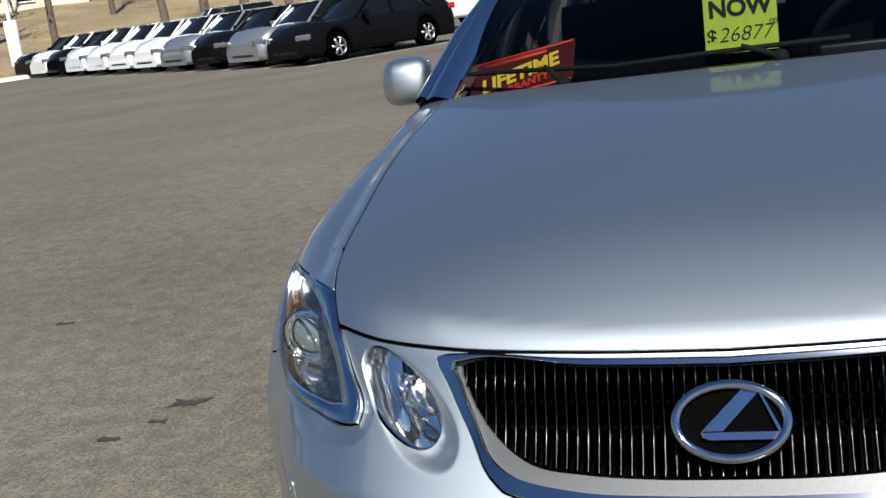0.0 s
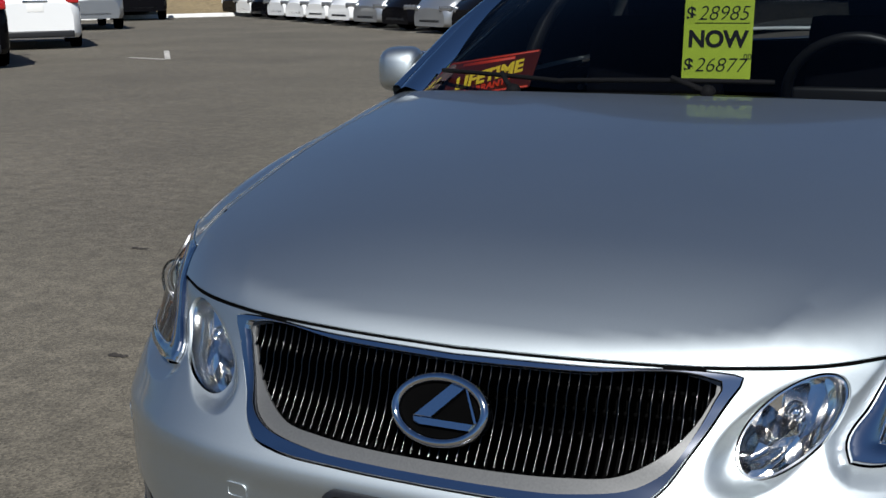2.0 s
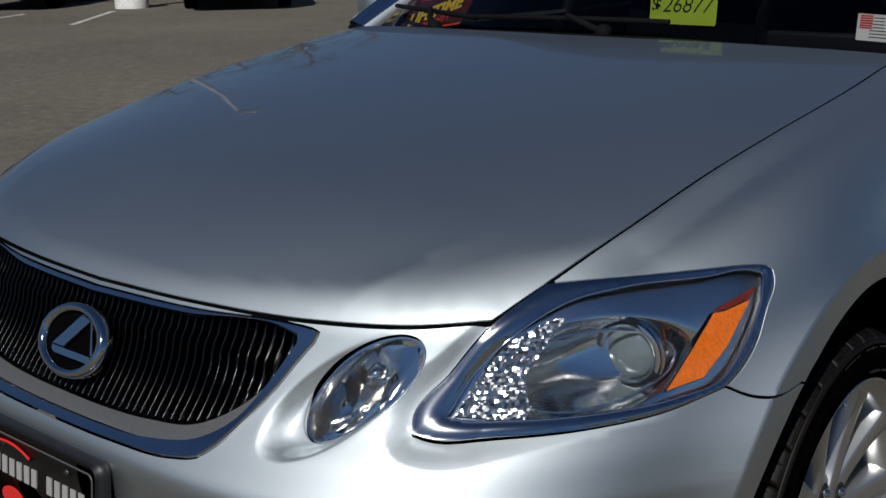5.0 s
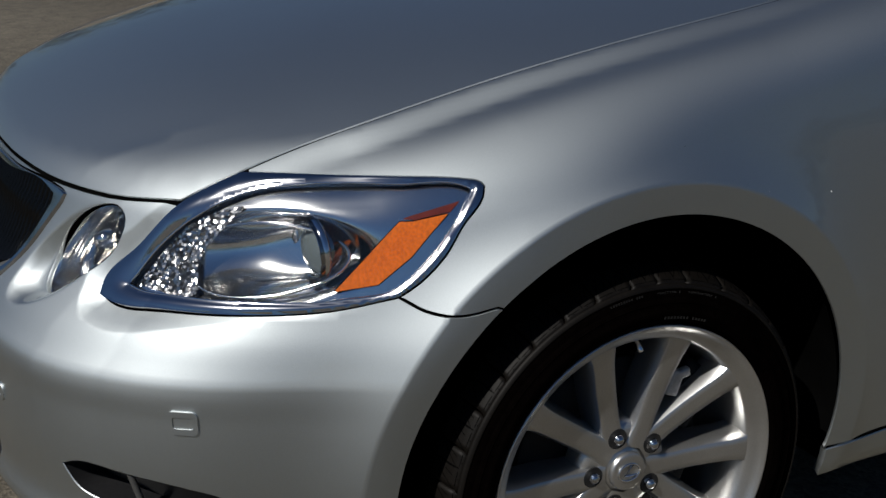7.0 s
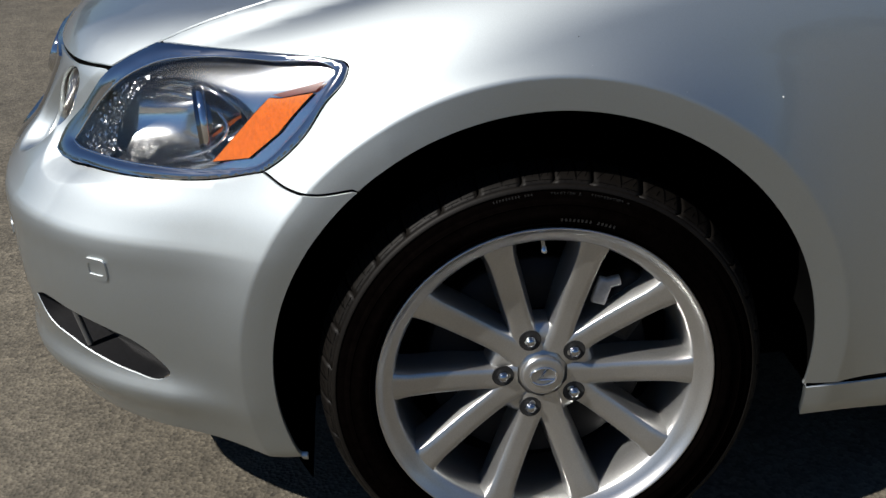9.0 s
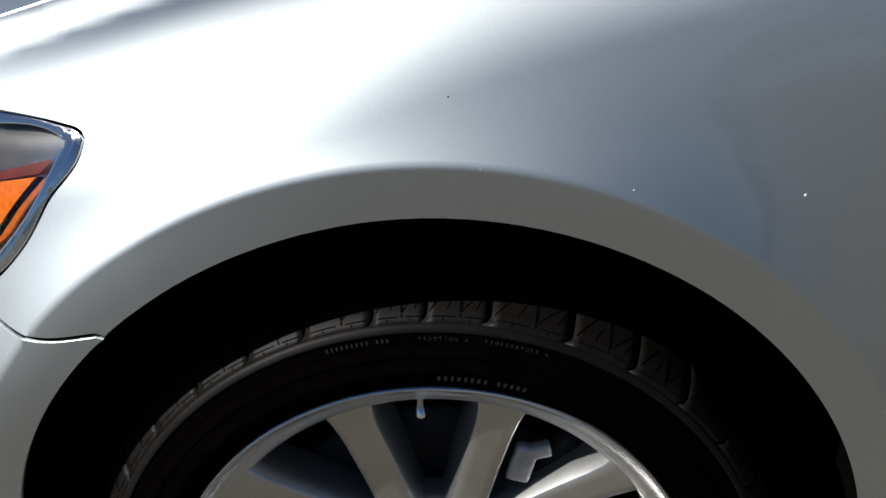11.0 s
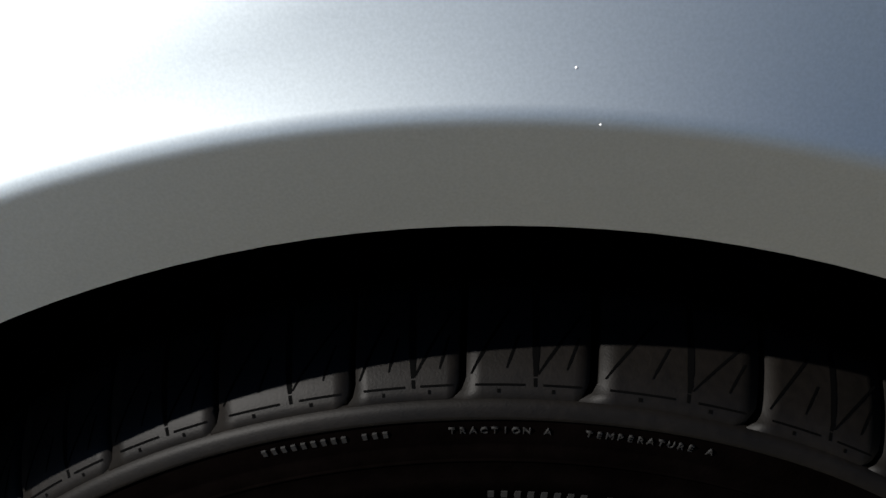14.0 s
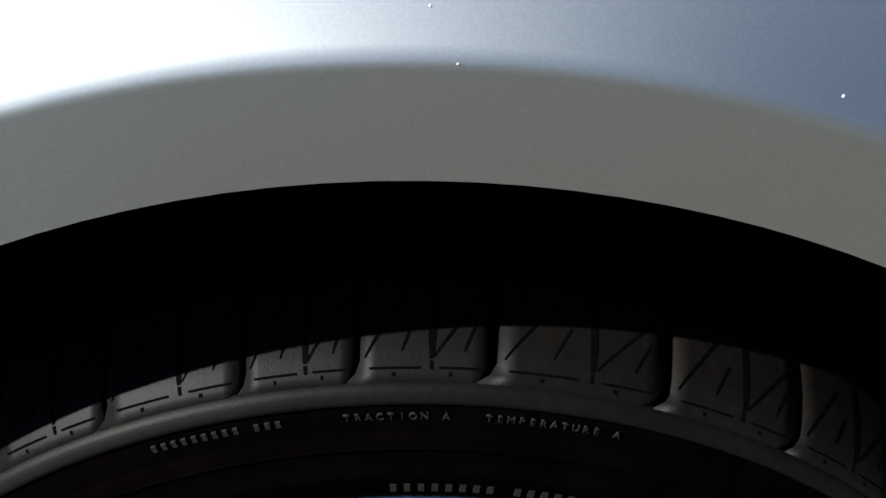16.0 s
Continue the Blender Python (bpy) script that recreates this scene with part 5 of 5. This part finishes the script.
# ---- the lot ----
def asphalt():
    m = material("asphalt", (0.115, 0.10, 0.078), 0.93)
    n, l = m.node_tree.nodes, m.node_tree.links
    b = n["Principled BSDF"]
    tc = n.new("ShaderNodeTexCoord")

    def noise_node(scale, detail=4.0, rough=0.6):
        t = n.new("ShaderNodeTexNoise")
        t.inputs["Scale"].default_value, t.inputs["Detail"].default_value, t.inputs["Roughness"].default_value = scale, detail, rough
        l.new(tc.outputs["Object"], t.inputs["Vector"])
        return t
    stones = n.new("ShaderNodeTexVoronoi")
    stones.inputs["Scale"].default_value = 130
    l.new(tc.outputs["Object"], stones.inputs["Vector"])
    ramp = n.new("ShaderNodeValToRGB")
    ramp.color_ramp.elements[0].color, ramp.color_ramp.elements[1].color = (0.044, 0.038, 0.028, 1), (0.152, 0.132, 0.098, 1)
    l.new(stones.outputs["Color"], ramp.inputs[0])
    big, fine = noise_node(0.35, 5), noise_node(9, 5)
    last = ramp.outputs[0]
    for t, lo, hi in ((big, 0.78, 1.22), (fine, 0.75, 1.25)):
        r = n.new("ShaderNodeMapRange")
        r.inputs["From Min"].default_value, r.inputs["From Max"].default_value = 0.3, 0.7
        r.inputs["To Min"].default_value, r.inputs["To Max"].default_value = lo, hi
        l.new(t.outputs["Fac"], r.inputs["Value"])
        x = n.new("ShaderNodeMix")
        x.data_type, x.blend_type = "RGBA", "MULTIPLY"
        x.inputs[0].default_value = 1
        l.new(last, x.inputs[6])
        l.new(r.outputs[0], x.inputs[7])
        last = x.outputs[2]
    l.new(last, b.inputs["Base Color"])
    u = n.new("ShaderNodeBump")
    u.inputs["Distance"].default_value = 0.002
    l.new(stones.outputs["Distance"], u.inputs["Height"])
    l.new(u.outputs[0], b.inputs["Normal"])
    return m


bm = bmesh.new()
bmesh.ops.create_grid(bm, x_segments=8, y_segments=8, size=900)
tagged(part("ground", bm, asphalt(), None), "worn grey-brown asphalt of a car lot", "ground", kind="structure")
STAIN = material("oil_stain", (0.030, 0.024, 0.018), 0.8, grain=(60, 0.4))
rnd = random.Random(11)
for x, y, s in ((-1.952, 1.989, 0.055), (-2.072, 1.672, 0.035), (-3.166, 3.111, 0.035), (-1.98, 1.82, 0.03)):
    bm = bmesh.new()
    ring = []
    for a in np.linspace(0, 2 * math.pi, 22, endpoint=False):
        r = s * rnd.uniform(0.5, 1.1) * (1.6 if abs(math.cos(a)) > 0.7 else 0.6)
        ring.append(bm.verts.new((x + r * math.cos(a), y + r * math.sin(a), 0.003)))
    bm.faces.new(ring)
    tagged(part("leaf_litter", bm, STAIN, None), "small dark smudge of debris on the asphalt", "debris", "smudges on the asphalt")
LINE = material("worn_white_paint", (0.42, 0.40, 0.36), 0.85, grain=(30, 0.35), stain=(4, 0.3))


def stripe(a, b, w=0.10):
    a, b = Vector((*a, 0.004)), Vector((*b, 0.004))
    s = (b - a).normalized().cross(Vector((0, 0, 1))) * w / 2
    bm = bmesh.new()
    bm.faces.new([bm.verts.new(p) for p in (a - s, b - s, b + s, a + s)])
    tagged(part("parking_line", bm, LINE, None), "worn white parking line on the asphalt", "parking line", "parking lines", "structure")


# ---- parked vehicles ----
CAR_GLASS = material("dark_car_glass", (0.005, 0.006, 0.007), 0.04, 0, 0.0, Specular_IOR_Level=0.25)
TAIL_WHITE = material("lamp_lens", (0.20, 0.20, 0.20), 0.12, 0.6, 0.6, grain=(30, 0.4))


def vehicle(name, label, at, heading, paint, kind="sedan", group="parked cars"):
    """A parked vehicle: at is its middle on the ground, heading the way that it faces."""
    L, W, Hb, Hr, belt = {"sedan": (4.6, 1.80, 0.62, 1.44, 0.92), "suv": (4.7, 1.88, 0.75, 1.74, 1.08), "pickup": (5.6, 1.95, 0.85, 1.85, 1.15)}[kind]
    v = thing(name, label, "car" if kind == "sedan" else ("truck" if kind == "pickup" else "SUV"), group,
              at=Matrix.Translation((at[0], at[1], 0)) @ Matrix.Rotation(math.atan2(heading[1], heading[0]) - math.pi, 4, "Z"))
    # the nose points along -x
    lift = {"sedan": 0.18, "suv": 0.24, "pickup": 0.34}[kind]
    top = {"sedan": spline([-1, -0.93, -0.5, -0.38, 0, 0.6, 0.93, 1], [0.60, 0.76, 0.90, 0.93, 0.93, 0.96, 0.98, 0.80]),
           "suv": spline([-1, -0.94, -0.55, -0.45, 0, 0.6, 0.95, 1], [0.72, 0.92, 1.04, 1.08, 1.08, 1.10, 1.10, 0.95]),
           "pickup": spline([-1, -0.97, -0.6, -0.5, 0, 0.25, 0.9, 1], [0.85, 1.05, 1.14, 1.16, 1.16, 1.16, 1.16, 1.12])}[kind]
    rows = []
    axles = (-0.5 * L + 0.90, 0.5 * L - 1.02)
    R = 0.33 if kind == "sedan" else 0.37
    for x in np.linspace(-0.5, 0.5, 47):
        u = 2 * x
        end = (1 - abs(u) ** 7) ** (1 / 3.2) if abs(u) < 1 else 0
        hw = max(0.35 * W, W / 2 * (0.80 + 0.20 * end))
        t = float(top(u))
        low = lift
        for ax in axles:
            d = abs(x * L - ax)
            if d < R + 0.05:
                low = max(low, math.sqrt((R + 0.05) ** 2 - d * d) + R - 0.02)
        px = x * L
        low = min(low, t - 0.1)
        rows.append([(px, s * hw * k, z) for s, k, z in ((-1, 0.2, low), (-1, 0.95, low), (-1, 1.0, low + 0.10), (-1, 1.0, low + (t - low) * 0.6), (-1, 0.93, t - 0.06), (-1, 0.82, t), (0, 0, t + 0.03),
                                                         (1, 0.82, t), (1, 0.93, t - 0.06), (1, 1.0, low + (t - low) * 0.6), (1, 1.0, low + 0.10), (1, 0.95, low), (1, 0.2, low))])
    bm = quads(rows)
    for r in (rows[0], rows[-1]):
        bm.faces.new([bm.verts.new(p) for p in r])
    body = part("body", bm, paint, v)
    # greenhouse
    g = {"sedan": (-0.42, -0.12, 0.42, 0.74), "suv": (-0.50, -0.22, 0.84, 0.96), "pickup": (-0.46, -0.26, 0.10, 0.20)}[kind]
    h = L / 2
    bot = [(g[0] * h, belt - 0.03), (g[3] * h, belt)]
    tp = [(g[1] * h, Hr - 0.04), ((g[1] + g[2]) / 2 * h, Hr), (g[2] * h, Hr - 0.05)]
    rows = []
    for v_ in np.linspace(0, 1, 7):
        x0, x1 = bot[0][0] + (tp[0][0] - bot[0][0]) * v_, bot[1][0] + (tp[2][0] - bot[1][0]) * v_
        z = belt - 0.04 + (Hr - 0.05 - belt + 0.04) * v_
        hw = W / 2 * (0.88 - 0.17 * v_)
        rows.append([(x0 + 0.06, 0, z), (x0 + 0.08, -hw * 0.8, z), (x0 + 0.22, -hw, z), (0.5 * (x0 + x1), -hw * 1.01, z), (x1 - 0.2, -hw, z), (x1 - 0.05, -hw * 0.85, z), (x1, 0, z),
                     (x1 - 0.05, hw * 0.85, z), (x1 - 0.2, hw, z), (0.5 * (x0 + x1), hw * 1.01, z), (x0 + 0.22, hw, z), (x0 + 0.08, hw * 0.8, z)])
    part("glasshouse", quads(rows, closed_v=True), CAR_GLASS, v, "dark tinted glass")
    x0, x1 = tp[0][0], tp[2][0]
    hw = W / 2 * 0.72
    rows = [[(x, hw * s, Hr - 0.055 + 0.055 * math.sin(math.pi * (0.15 + 0.7 * k / 8)) * (1 - 0.5 * s * s)) for s in np.linspace(-1, 1, 9)] for k, x in enumerate(np.linspace(x0 + 0.02, x1 + 0.02, 9))]
    part("roof", quads(rows), paint, v)
    for s in (-1, 1):
        for a, b in (((g[0] * h + 0.16, belt - 0.02, 0.885), (tp[0][0] + 0.1, Hr - 0.05, 0.725)), (((g[1] + g[2]) / 2 * h, belt - 0.02, 0.905), ((g[1] + g[2]) / 2 * h, Hr - 0.04, 0.74)), ((g[3] * h - 0.14, belt - 0.01, 0.89), (tp[2][0] - 0.02, Hr - 0.05, 0.73))):
            part("pillar", tube([(a[0], s * W / 2 * a[2], a[1]), (b[0], s * W / 2 * b[2], b[1])], 0.04, 6), paint, v)
        part("wing_mirror", box(bmesh.new(), (g[0] * h + 0.35, s * (W / 2 + 0.08), belt + 0.06), (0.10, 0.20, 0.14), bevel=0.03), paint, v)
        for ax in axles:
            wh = part("wheel", lathe([(0.02, 0.62 * R), (0.03, 0.75 * R), (0.02, 0.95 * R), (-0.02, R), (-0.2, R), (-0.22, 0.6 * R)], 32), RUBBER, v)
            wh.matrix_basis = Matrix.Translation((ax, s * (W / 2 - 0.03), R)) @ Matrix.Rotation(math.pi / 2 * s, 4, "Z")
            bm = lathe([(0.012, 0.03), (0.014, 0.10), (0.02, 0.64 * R), (0.0, 0.66 * R)], 32)
            part("rim", lathe([(0.022, 0.66 * R), (0.01, 0.60 * R), (-0.06, 0.58 * R)], 32), ALLOY, wh)
            bm = bmesh.new()
            for k in range(6):
                a = k * math.pi / 3
                box(bm, (0.0, 0.31 * R * math.cos(a), 0.31 * R * math.sin(a)), (0.03, 0.62 * R, 0.05), Euler((a, 0, 0)).to_matrix().to_4x4())
            part("rim_star", bm, ALLOY, wh)
            # near-black disc for the shade inside the rim
            part("hub_shade", lathe([(-0.06, 0.001), (-0.06, 0.6 * R)], 24), VOID, wh)
        zf = float(top(-0.95))
        part("headlight", box(bmesh.new(), (-h + 0.16, s * W * 0.36, zf - 0.10), (0.28, 0.36, 0.14), Euler((0, 0, s * -0.5)).to_matrix().to_4x4(), bevel=0.04), TAIL_WHITE, v)
        zr = 0.86 if kind == "sedan" else 1.02
        part("tail_lamp", box(bmesh.new(), (h - 0.12, s * W * 0.40, zr), (0.20, 0.26, 0.15), bevel=0.03), TAIL_RED, v)
    part("grille", box(bmesh.new(), (-h + 0.06, 0, lift + 0.34), (0.10, W * 0.40, 0.13), bevel=0.02), BLACK, v)
    part("intake", box(bmesh.new(), (-h + 0.05, 0, lift + 0.13), (0.10, W * 0.55, 0.10), bevel=0.02), BLACK, v)
    if kind == "pickup":
        part("bed", box(bmesh.new(), (0.58 * h, 0, 1.165), (0.70 * h, W * 0.80, 0.02)), VOID, v)
    if kind == "suv":
        part("rear_plate", box(bmesh.new(), (h - 0.01, 0, 0.86), (0.03, 0.32, 0.16), bevel=0.005), WHITE, v)
        part("rear_badge", box(bmesh.new(), (h - 0.0, 0, 1.0), (0.03, 0.5, 0.03), bevel=0.005), BRIGHT, v)
        part("rear_skirt", box(bmesh.new(), (h - 0.06, 0, 0.32), (0.16, W * 0.8, 0.14), bevel=0.03), BLACK, v)
    return v


WHITE_CAR = material("white_car_paint", (0.74, 0.74, 0.72), 0.3, 0, 1.0)
BLACK_CAR = material("black_car_paint", (0.004, 0.004, 0.005), 0.10, 0, 0.0, Specular_IOR_Level=0.06)
SILVER_CAR = material("grey_car_paint", (0.32, 0.33, 0.34), 0.32, 0.7, 1.0)
face, along = Vector((-0.55, -0.835)), Vector((-0.75, 0.66))
start = Vector((-9.35, 25.75))
tones = [(BLACK_CAR, "black"), (SILVER_CAR, "silver"), (BLACK_CAR, "black"), (SILVER_CAR, "silver"), (WHITE_CAR, "white"), (WHITE_CAR, "white"), (WHITE_CAR, "white"), (WHITE_CAR, "white"), (BLACK_CAR, "dark"), (WHITE_CAR, "white"), (BLACK_CAR, "dark")]
for k, (paint, word) in enumerate(tones):
    p = start + along * (2.35 * k)
    vehicle("parked_sedan", f"{word} sedan parked in a row of cars", p, face, paint)
    a = p + along * 1.17
    stripe(a - face * 2.4, a + face * 2.4)
p = start - along * 1.17
stripe(p - face * 2.4, p + face * 2.4)
vehicle("parked_pickup", "white pickup truck parked behind the row of sedans", (-13.6, 36.5), (-0.75, -0.66), WHITE_CAR, "pickup", "parked trucks")
vehicle("parked_pickup", "white pickup truck parked behind the row of sedans", (-10.2, 34.8), (-0.75, -0.66), WHITE_CAR, "pickup", "parked trucks")
vehicle("parked_suv", "silver wagon parked behind the row of sedans", (-20.5, 41.5), (-0.8, -0.6), SILVER_CAR, "suv", "parked trucks")
vehicle("parked_suv", "white SUV parked with its tail to the open lane", (-19.4, 19.3), (-0.71, 0.70), WHITE_CAR, "suv", "parked trucks")
vehicle("parked_suv", "dark SUV parked beside a white one", (-21.6, 17.2), (-0.71, 0.70), BLACK_CAR, "suv", "parked trucks")
vehicle("parked_pickup", "silver pickup truck facing the lane", (-26.0, 28.2), (0.75, -0.66), SILVER_CAR, "pickup", "parked trucks")
vehicle("parked_pickup", "dark pickup truck near the kerb", (-30.5, 36.0), (0.75, -0.66), BLACK_CAR, "pickup", "parked trucks")
vehicle("parked_suv", "dark SUV parked at the lot's far side", (-16.3, 13.9), (-0.77, 0.64), BLACK_CAR, "suv", "parked trucks")
vehicle("parked_sedan", "silver sedan parked at the lot's far side", (-18.6, 8.6), (0.62, -0.78), SILVER_CAR)
vehicle("parked_suv", "dark SUV parked at the lot's far side", (-20.0, 12.0), (0.62, -0.78), BLACK_CAR, "suv", "parked trucks")
stripe((-12.775, 15.617), (-13.9, 15.9))
stripe((-12.775, 15.617), (-14.6, 17.9))
stripe((-14.19, 8.99), (-16.4, 11.2))
stripe((-14.6, 6.2), (-17.2, 10.0))
# concrete drum and pole of a lot lamp
CONCRETE = material("painted_concrete", (0.62, 0.61, 0.57), 0.8, grain=(30, 0.15), stain=(3, 0.15), bump=(80, 0.003))
STEEL = material("grey_steel", (0.35, 0.35, 0.34), 0.5, 0.6)


def lamp_post(x, y, base_r, base_h, height):
    v = thing("lamp_post", "lot lamp on a white round concrete base", "lamp post", "lot lamps", at=Matrix.Translation((x, y, 0)))
    part("base", tube([(0, 0, 0), (0, 0, base_h - 0.03), (0, 0, base_h)], lambda u: base_r if u < 0.9 else base_r - 0.03, 24), CONCRETE, v)
    part("pole", tube([(0, 0, base_h), (0, 0, height)], lambda u: 0.10 - 0.03 * u, 12), CONCRETE if base_h > 1 else STEEL, v)
    part("lamp_head", box(bmesh.new(), (0.35, 0, height), (0.8, 0.35, 0.2), bevel=0.05), STEEL, v)


lamp_post(-16.9, 11.95, 0.30, 0.75, 8.0)
lamp_post(-31.6, 44.0, 0.28, 2.4, 9.0)

# grass bank, kerb and bare trees beyond the lot
DRY = material("dry_grass", (0.22, 0.165, 0.085), 0.95, grain=(6, 0.35), stain=(0.25, 0.25), bump=(20, 0.05))
base_a, base_b, out = Vector((-33.5, 33.0)), Vector((-8.0, 62.0)), None
d = (base_b - base_a).normalized()
nrm = Vector((-d.y, d.x))
rows = []
for s, z in ((0, 0.14), (0.4, 0.16), (6, 0.35), (20, 1.6), (45, 4.5), (110, 9.0)):
    rows.append([(*(base_a + d * t + nrm * s), z + 0.25 * math.sin(t * 0.31 + s) * (s > 3)) for t in np.linspace(-70, 130, 41)])
tagged(part("grass_bank", quads(rows), DRY, None), "dry yellow-brown grass bank behind the kerb", "grass", kind="structure")
bm = quads([[(*(base_a + d * t - nrm * o), z) for t in np.linspace(-70, 130, 41)] for o, z in ((0.15, 0.0), (0.14, 0.13), (0.11, 0.15), (-0.02, 0.15))])
tagged(part("kerb", bm, CONCRETE, None), "pale concrete kerb along the grass", "kerb", kind="structure")
BARK = material("grey_bark", (0.10, 0.075, 0.055), 0.9, grain=(20, 0.3), stain=(2, 0.2), bump=(30, 0.02))
NEEDLE = material("dark_foliage", (0.045, 0.06, 0.025), 0.8, grain=(3, 0.4))
rnd = random.Random(5)


def bare_tree(x, y, z, height, r):
    v = thing("bare_tree", "bare tree with a straight grey-brown trunk on dry grass", "tree", "bare trees", at=Matrix.Translation((x, y, z)))
    bend = [Vector((0, 0, -0.3))]
    for k in range(1, 8):
        bend.append(Vector((rnd.uniform(-0.12, 0.12) * k * 0.5, rnd.uniform(-0.12, 0.12) * k * 0.5, height * k / 7)))
    part("trunk", tube(bend, lambda u: r * (1.25 - u) + 0.02, 10), BARK, v)
    bm, leaves = bmesh.new(), bmesh.new()
    for k in range(16):
        h = rnd.uniform(0.40, 0.98)
        p = bend[min(6, int(h * 7))]
        a = rnd.uniform(0, 2 * math.pi)
        q = p + Vector((math.cos(a), math.sin(a), rnd.uniform(0.3, 1.0))) * rnd.uniform(1.2, 2.8) * (1.15 - h * 0.6)
        mid = p.lerp(q, 0.5) + Vector((0, 0, 0.2))
        tube([p, mid, q], lambda u: r * 0.35 * (1.05 - u) + 0.008, 5, bm=bm)
        for _ in range(4):
            s = p.lerp(q, rnd.uniform(0.4, 1))
            e = s + Vector((rnd.uniform(-1, 1), rnd.uniform(-1, 1), rnd.uniform(0, 1))) * 0.7
            tube([s, e], lambda u: 0.018 * (1.05 - u) + 0.004, 4, bm=bm)
        for _ in range(26):
            c = q + Vector((rnd.gauss(0, 0.55), rnd.gauss(0, 0.55), rnd.gauss(0, 0.4)))
            e1 = Vector((rnd.uniform(-1, 1), rnd.uniform(-1, 1), rnd.uniform(-1, 1))).normalized() * 0.14
            e2 = e1.cross(Vector((0.3, 0.5, 0.8))).normalized() * 0.10
            leaves.faces.new([leaves.verts.new(c + w) for w in (e1, e2, -e1, -e2)])
    part("limbs", bm, BARK, v)
    tagged(part("crown", leaves, NEEDLE, v, smooth=False), kind="stuff")


for k in range(32):
    t, s = rnd.uniform(-12, 62), rnd.uniform(1.5, 34)
    p = base_a + d * t + nrm * s
    z = float(spline([0, 6, 20, 45], [0.14, 0.35, 1.6, 4.5])(s))
    bare_tree(p.x, p.y, z, rnd.uniform(8, 14), rnd.uniform(0.13, 0.22))


# far woods and low buildings round the lot
def woods(cx, cy, radius, a0, a1, n):
    bm = bmesh.new()
    for k in range(n):
        a = radians(rnd.uniform(a0, a1))
        r = radius * rnd.uniform(0.92, 1.12)
        h = rnd.uniform(7, 13) * (1 + 0.3 * math.sin(a * 9))
        c = Vector((cx + r * math.cos(a), cy + r * math.sin(a), 0))
        for _ in range(26):
            p = c + Vector((rnd.gauss(0, 2.2), rnd.gauss(0, 2.2), h * rnd.betavariate(2.2, 1.6)))
            e1 = Vector((rnd.uniform(-1, 1), rnd.uniform(-1, 1), rnd.uniform(-0.5, 0.5))).normalized() * rnd.uniform(0.7, 1.5)
            e2 = e1.cross(Vector((0.2, 0.4, 0.9))).normalized() * rnd.uniform(0.6, 1.2)
            bm.faces.new([bm.verts.new(p + w) for w in (e1, e2, -e1, -e2)])
    tagged(part("far_woods", bm, NEEDLE, None, smooth=False), "dark belt of far trees on the horizon", "woods", kind="stuff")


woods(0, 0, 120, 0, 360, 640)
HOUSE = material("pale_siding", (0.55, 0.50, 0.40), 0.8, grain=(4, 0.1), stain=(0.5, 0.1))
ROOF = material("grey_shingles", (0.10, 0.09, 0.085), 0.9, grain=(8, 0.2))


def building(x, y, z, w, dpt, h, turn):
    v = thing("low_building", "low pale building with a dark roof beyond the trees", "building", "far buildings", at=Matrix.Translation((x, y, z)) @ Matrix.Rotation(radians(turn), 4, "Z"))
    part("wall", box(bmesh.new(), (0, 0, h / 2), (w, dpt, h)), HOUSE, v, smooth=False)
    bm = bmesh.new()
    e = 0.6
    rows = [[(-w / 2 - e, -dpt / 2 - e, h), (w / 2 + e, -dpt / 2 - e, h)], [(-w / 2 - e, 0, h + dpt * 0.28), (w / 2 + e, 0, h + dpt * 0.28)], [(-w / 2 - e, dpt / 2 + e, h), (w / 2 + e, dpt / 2 + e, h)]]
    part("roof", quads(rows), ROOF, v, smooth=False)
    for k in range(int(w / 3)):
        win = part("window", box(bmesh.new(), (-w / 2 + 1.8 + k * 3, -dpt / 2 - 0.02, 1.6), (1.1, 0.12, 1.3), bevel=0.02), CAR_GLASS, v, smooth=False)
        part("frame", box(box(bmesh.new(), (-w / 2 + 1.8 + k * 3, -dpt / 2 - 0.06, 0.92), (1.3, 0.12, 0.08)), (-w / 2 + 1.8 + k * 3, -dpt / 2 - 0.06, 2.28), (1.3, 0.12, 0.08)), WHITE, win, smooth=False)


building(-58, 70, 3.2, 24, 10, 3.6, 38)
building(-34, 92, 4.5, 30, 12, 4.0, 25)
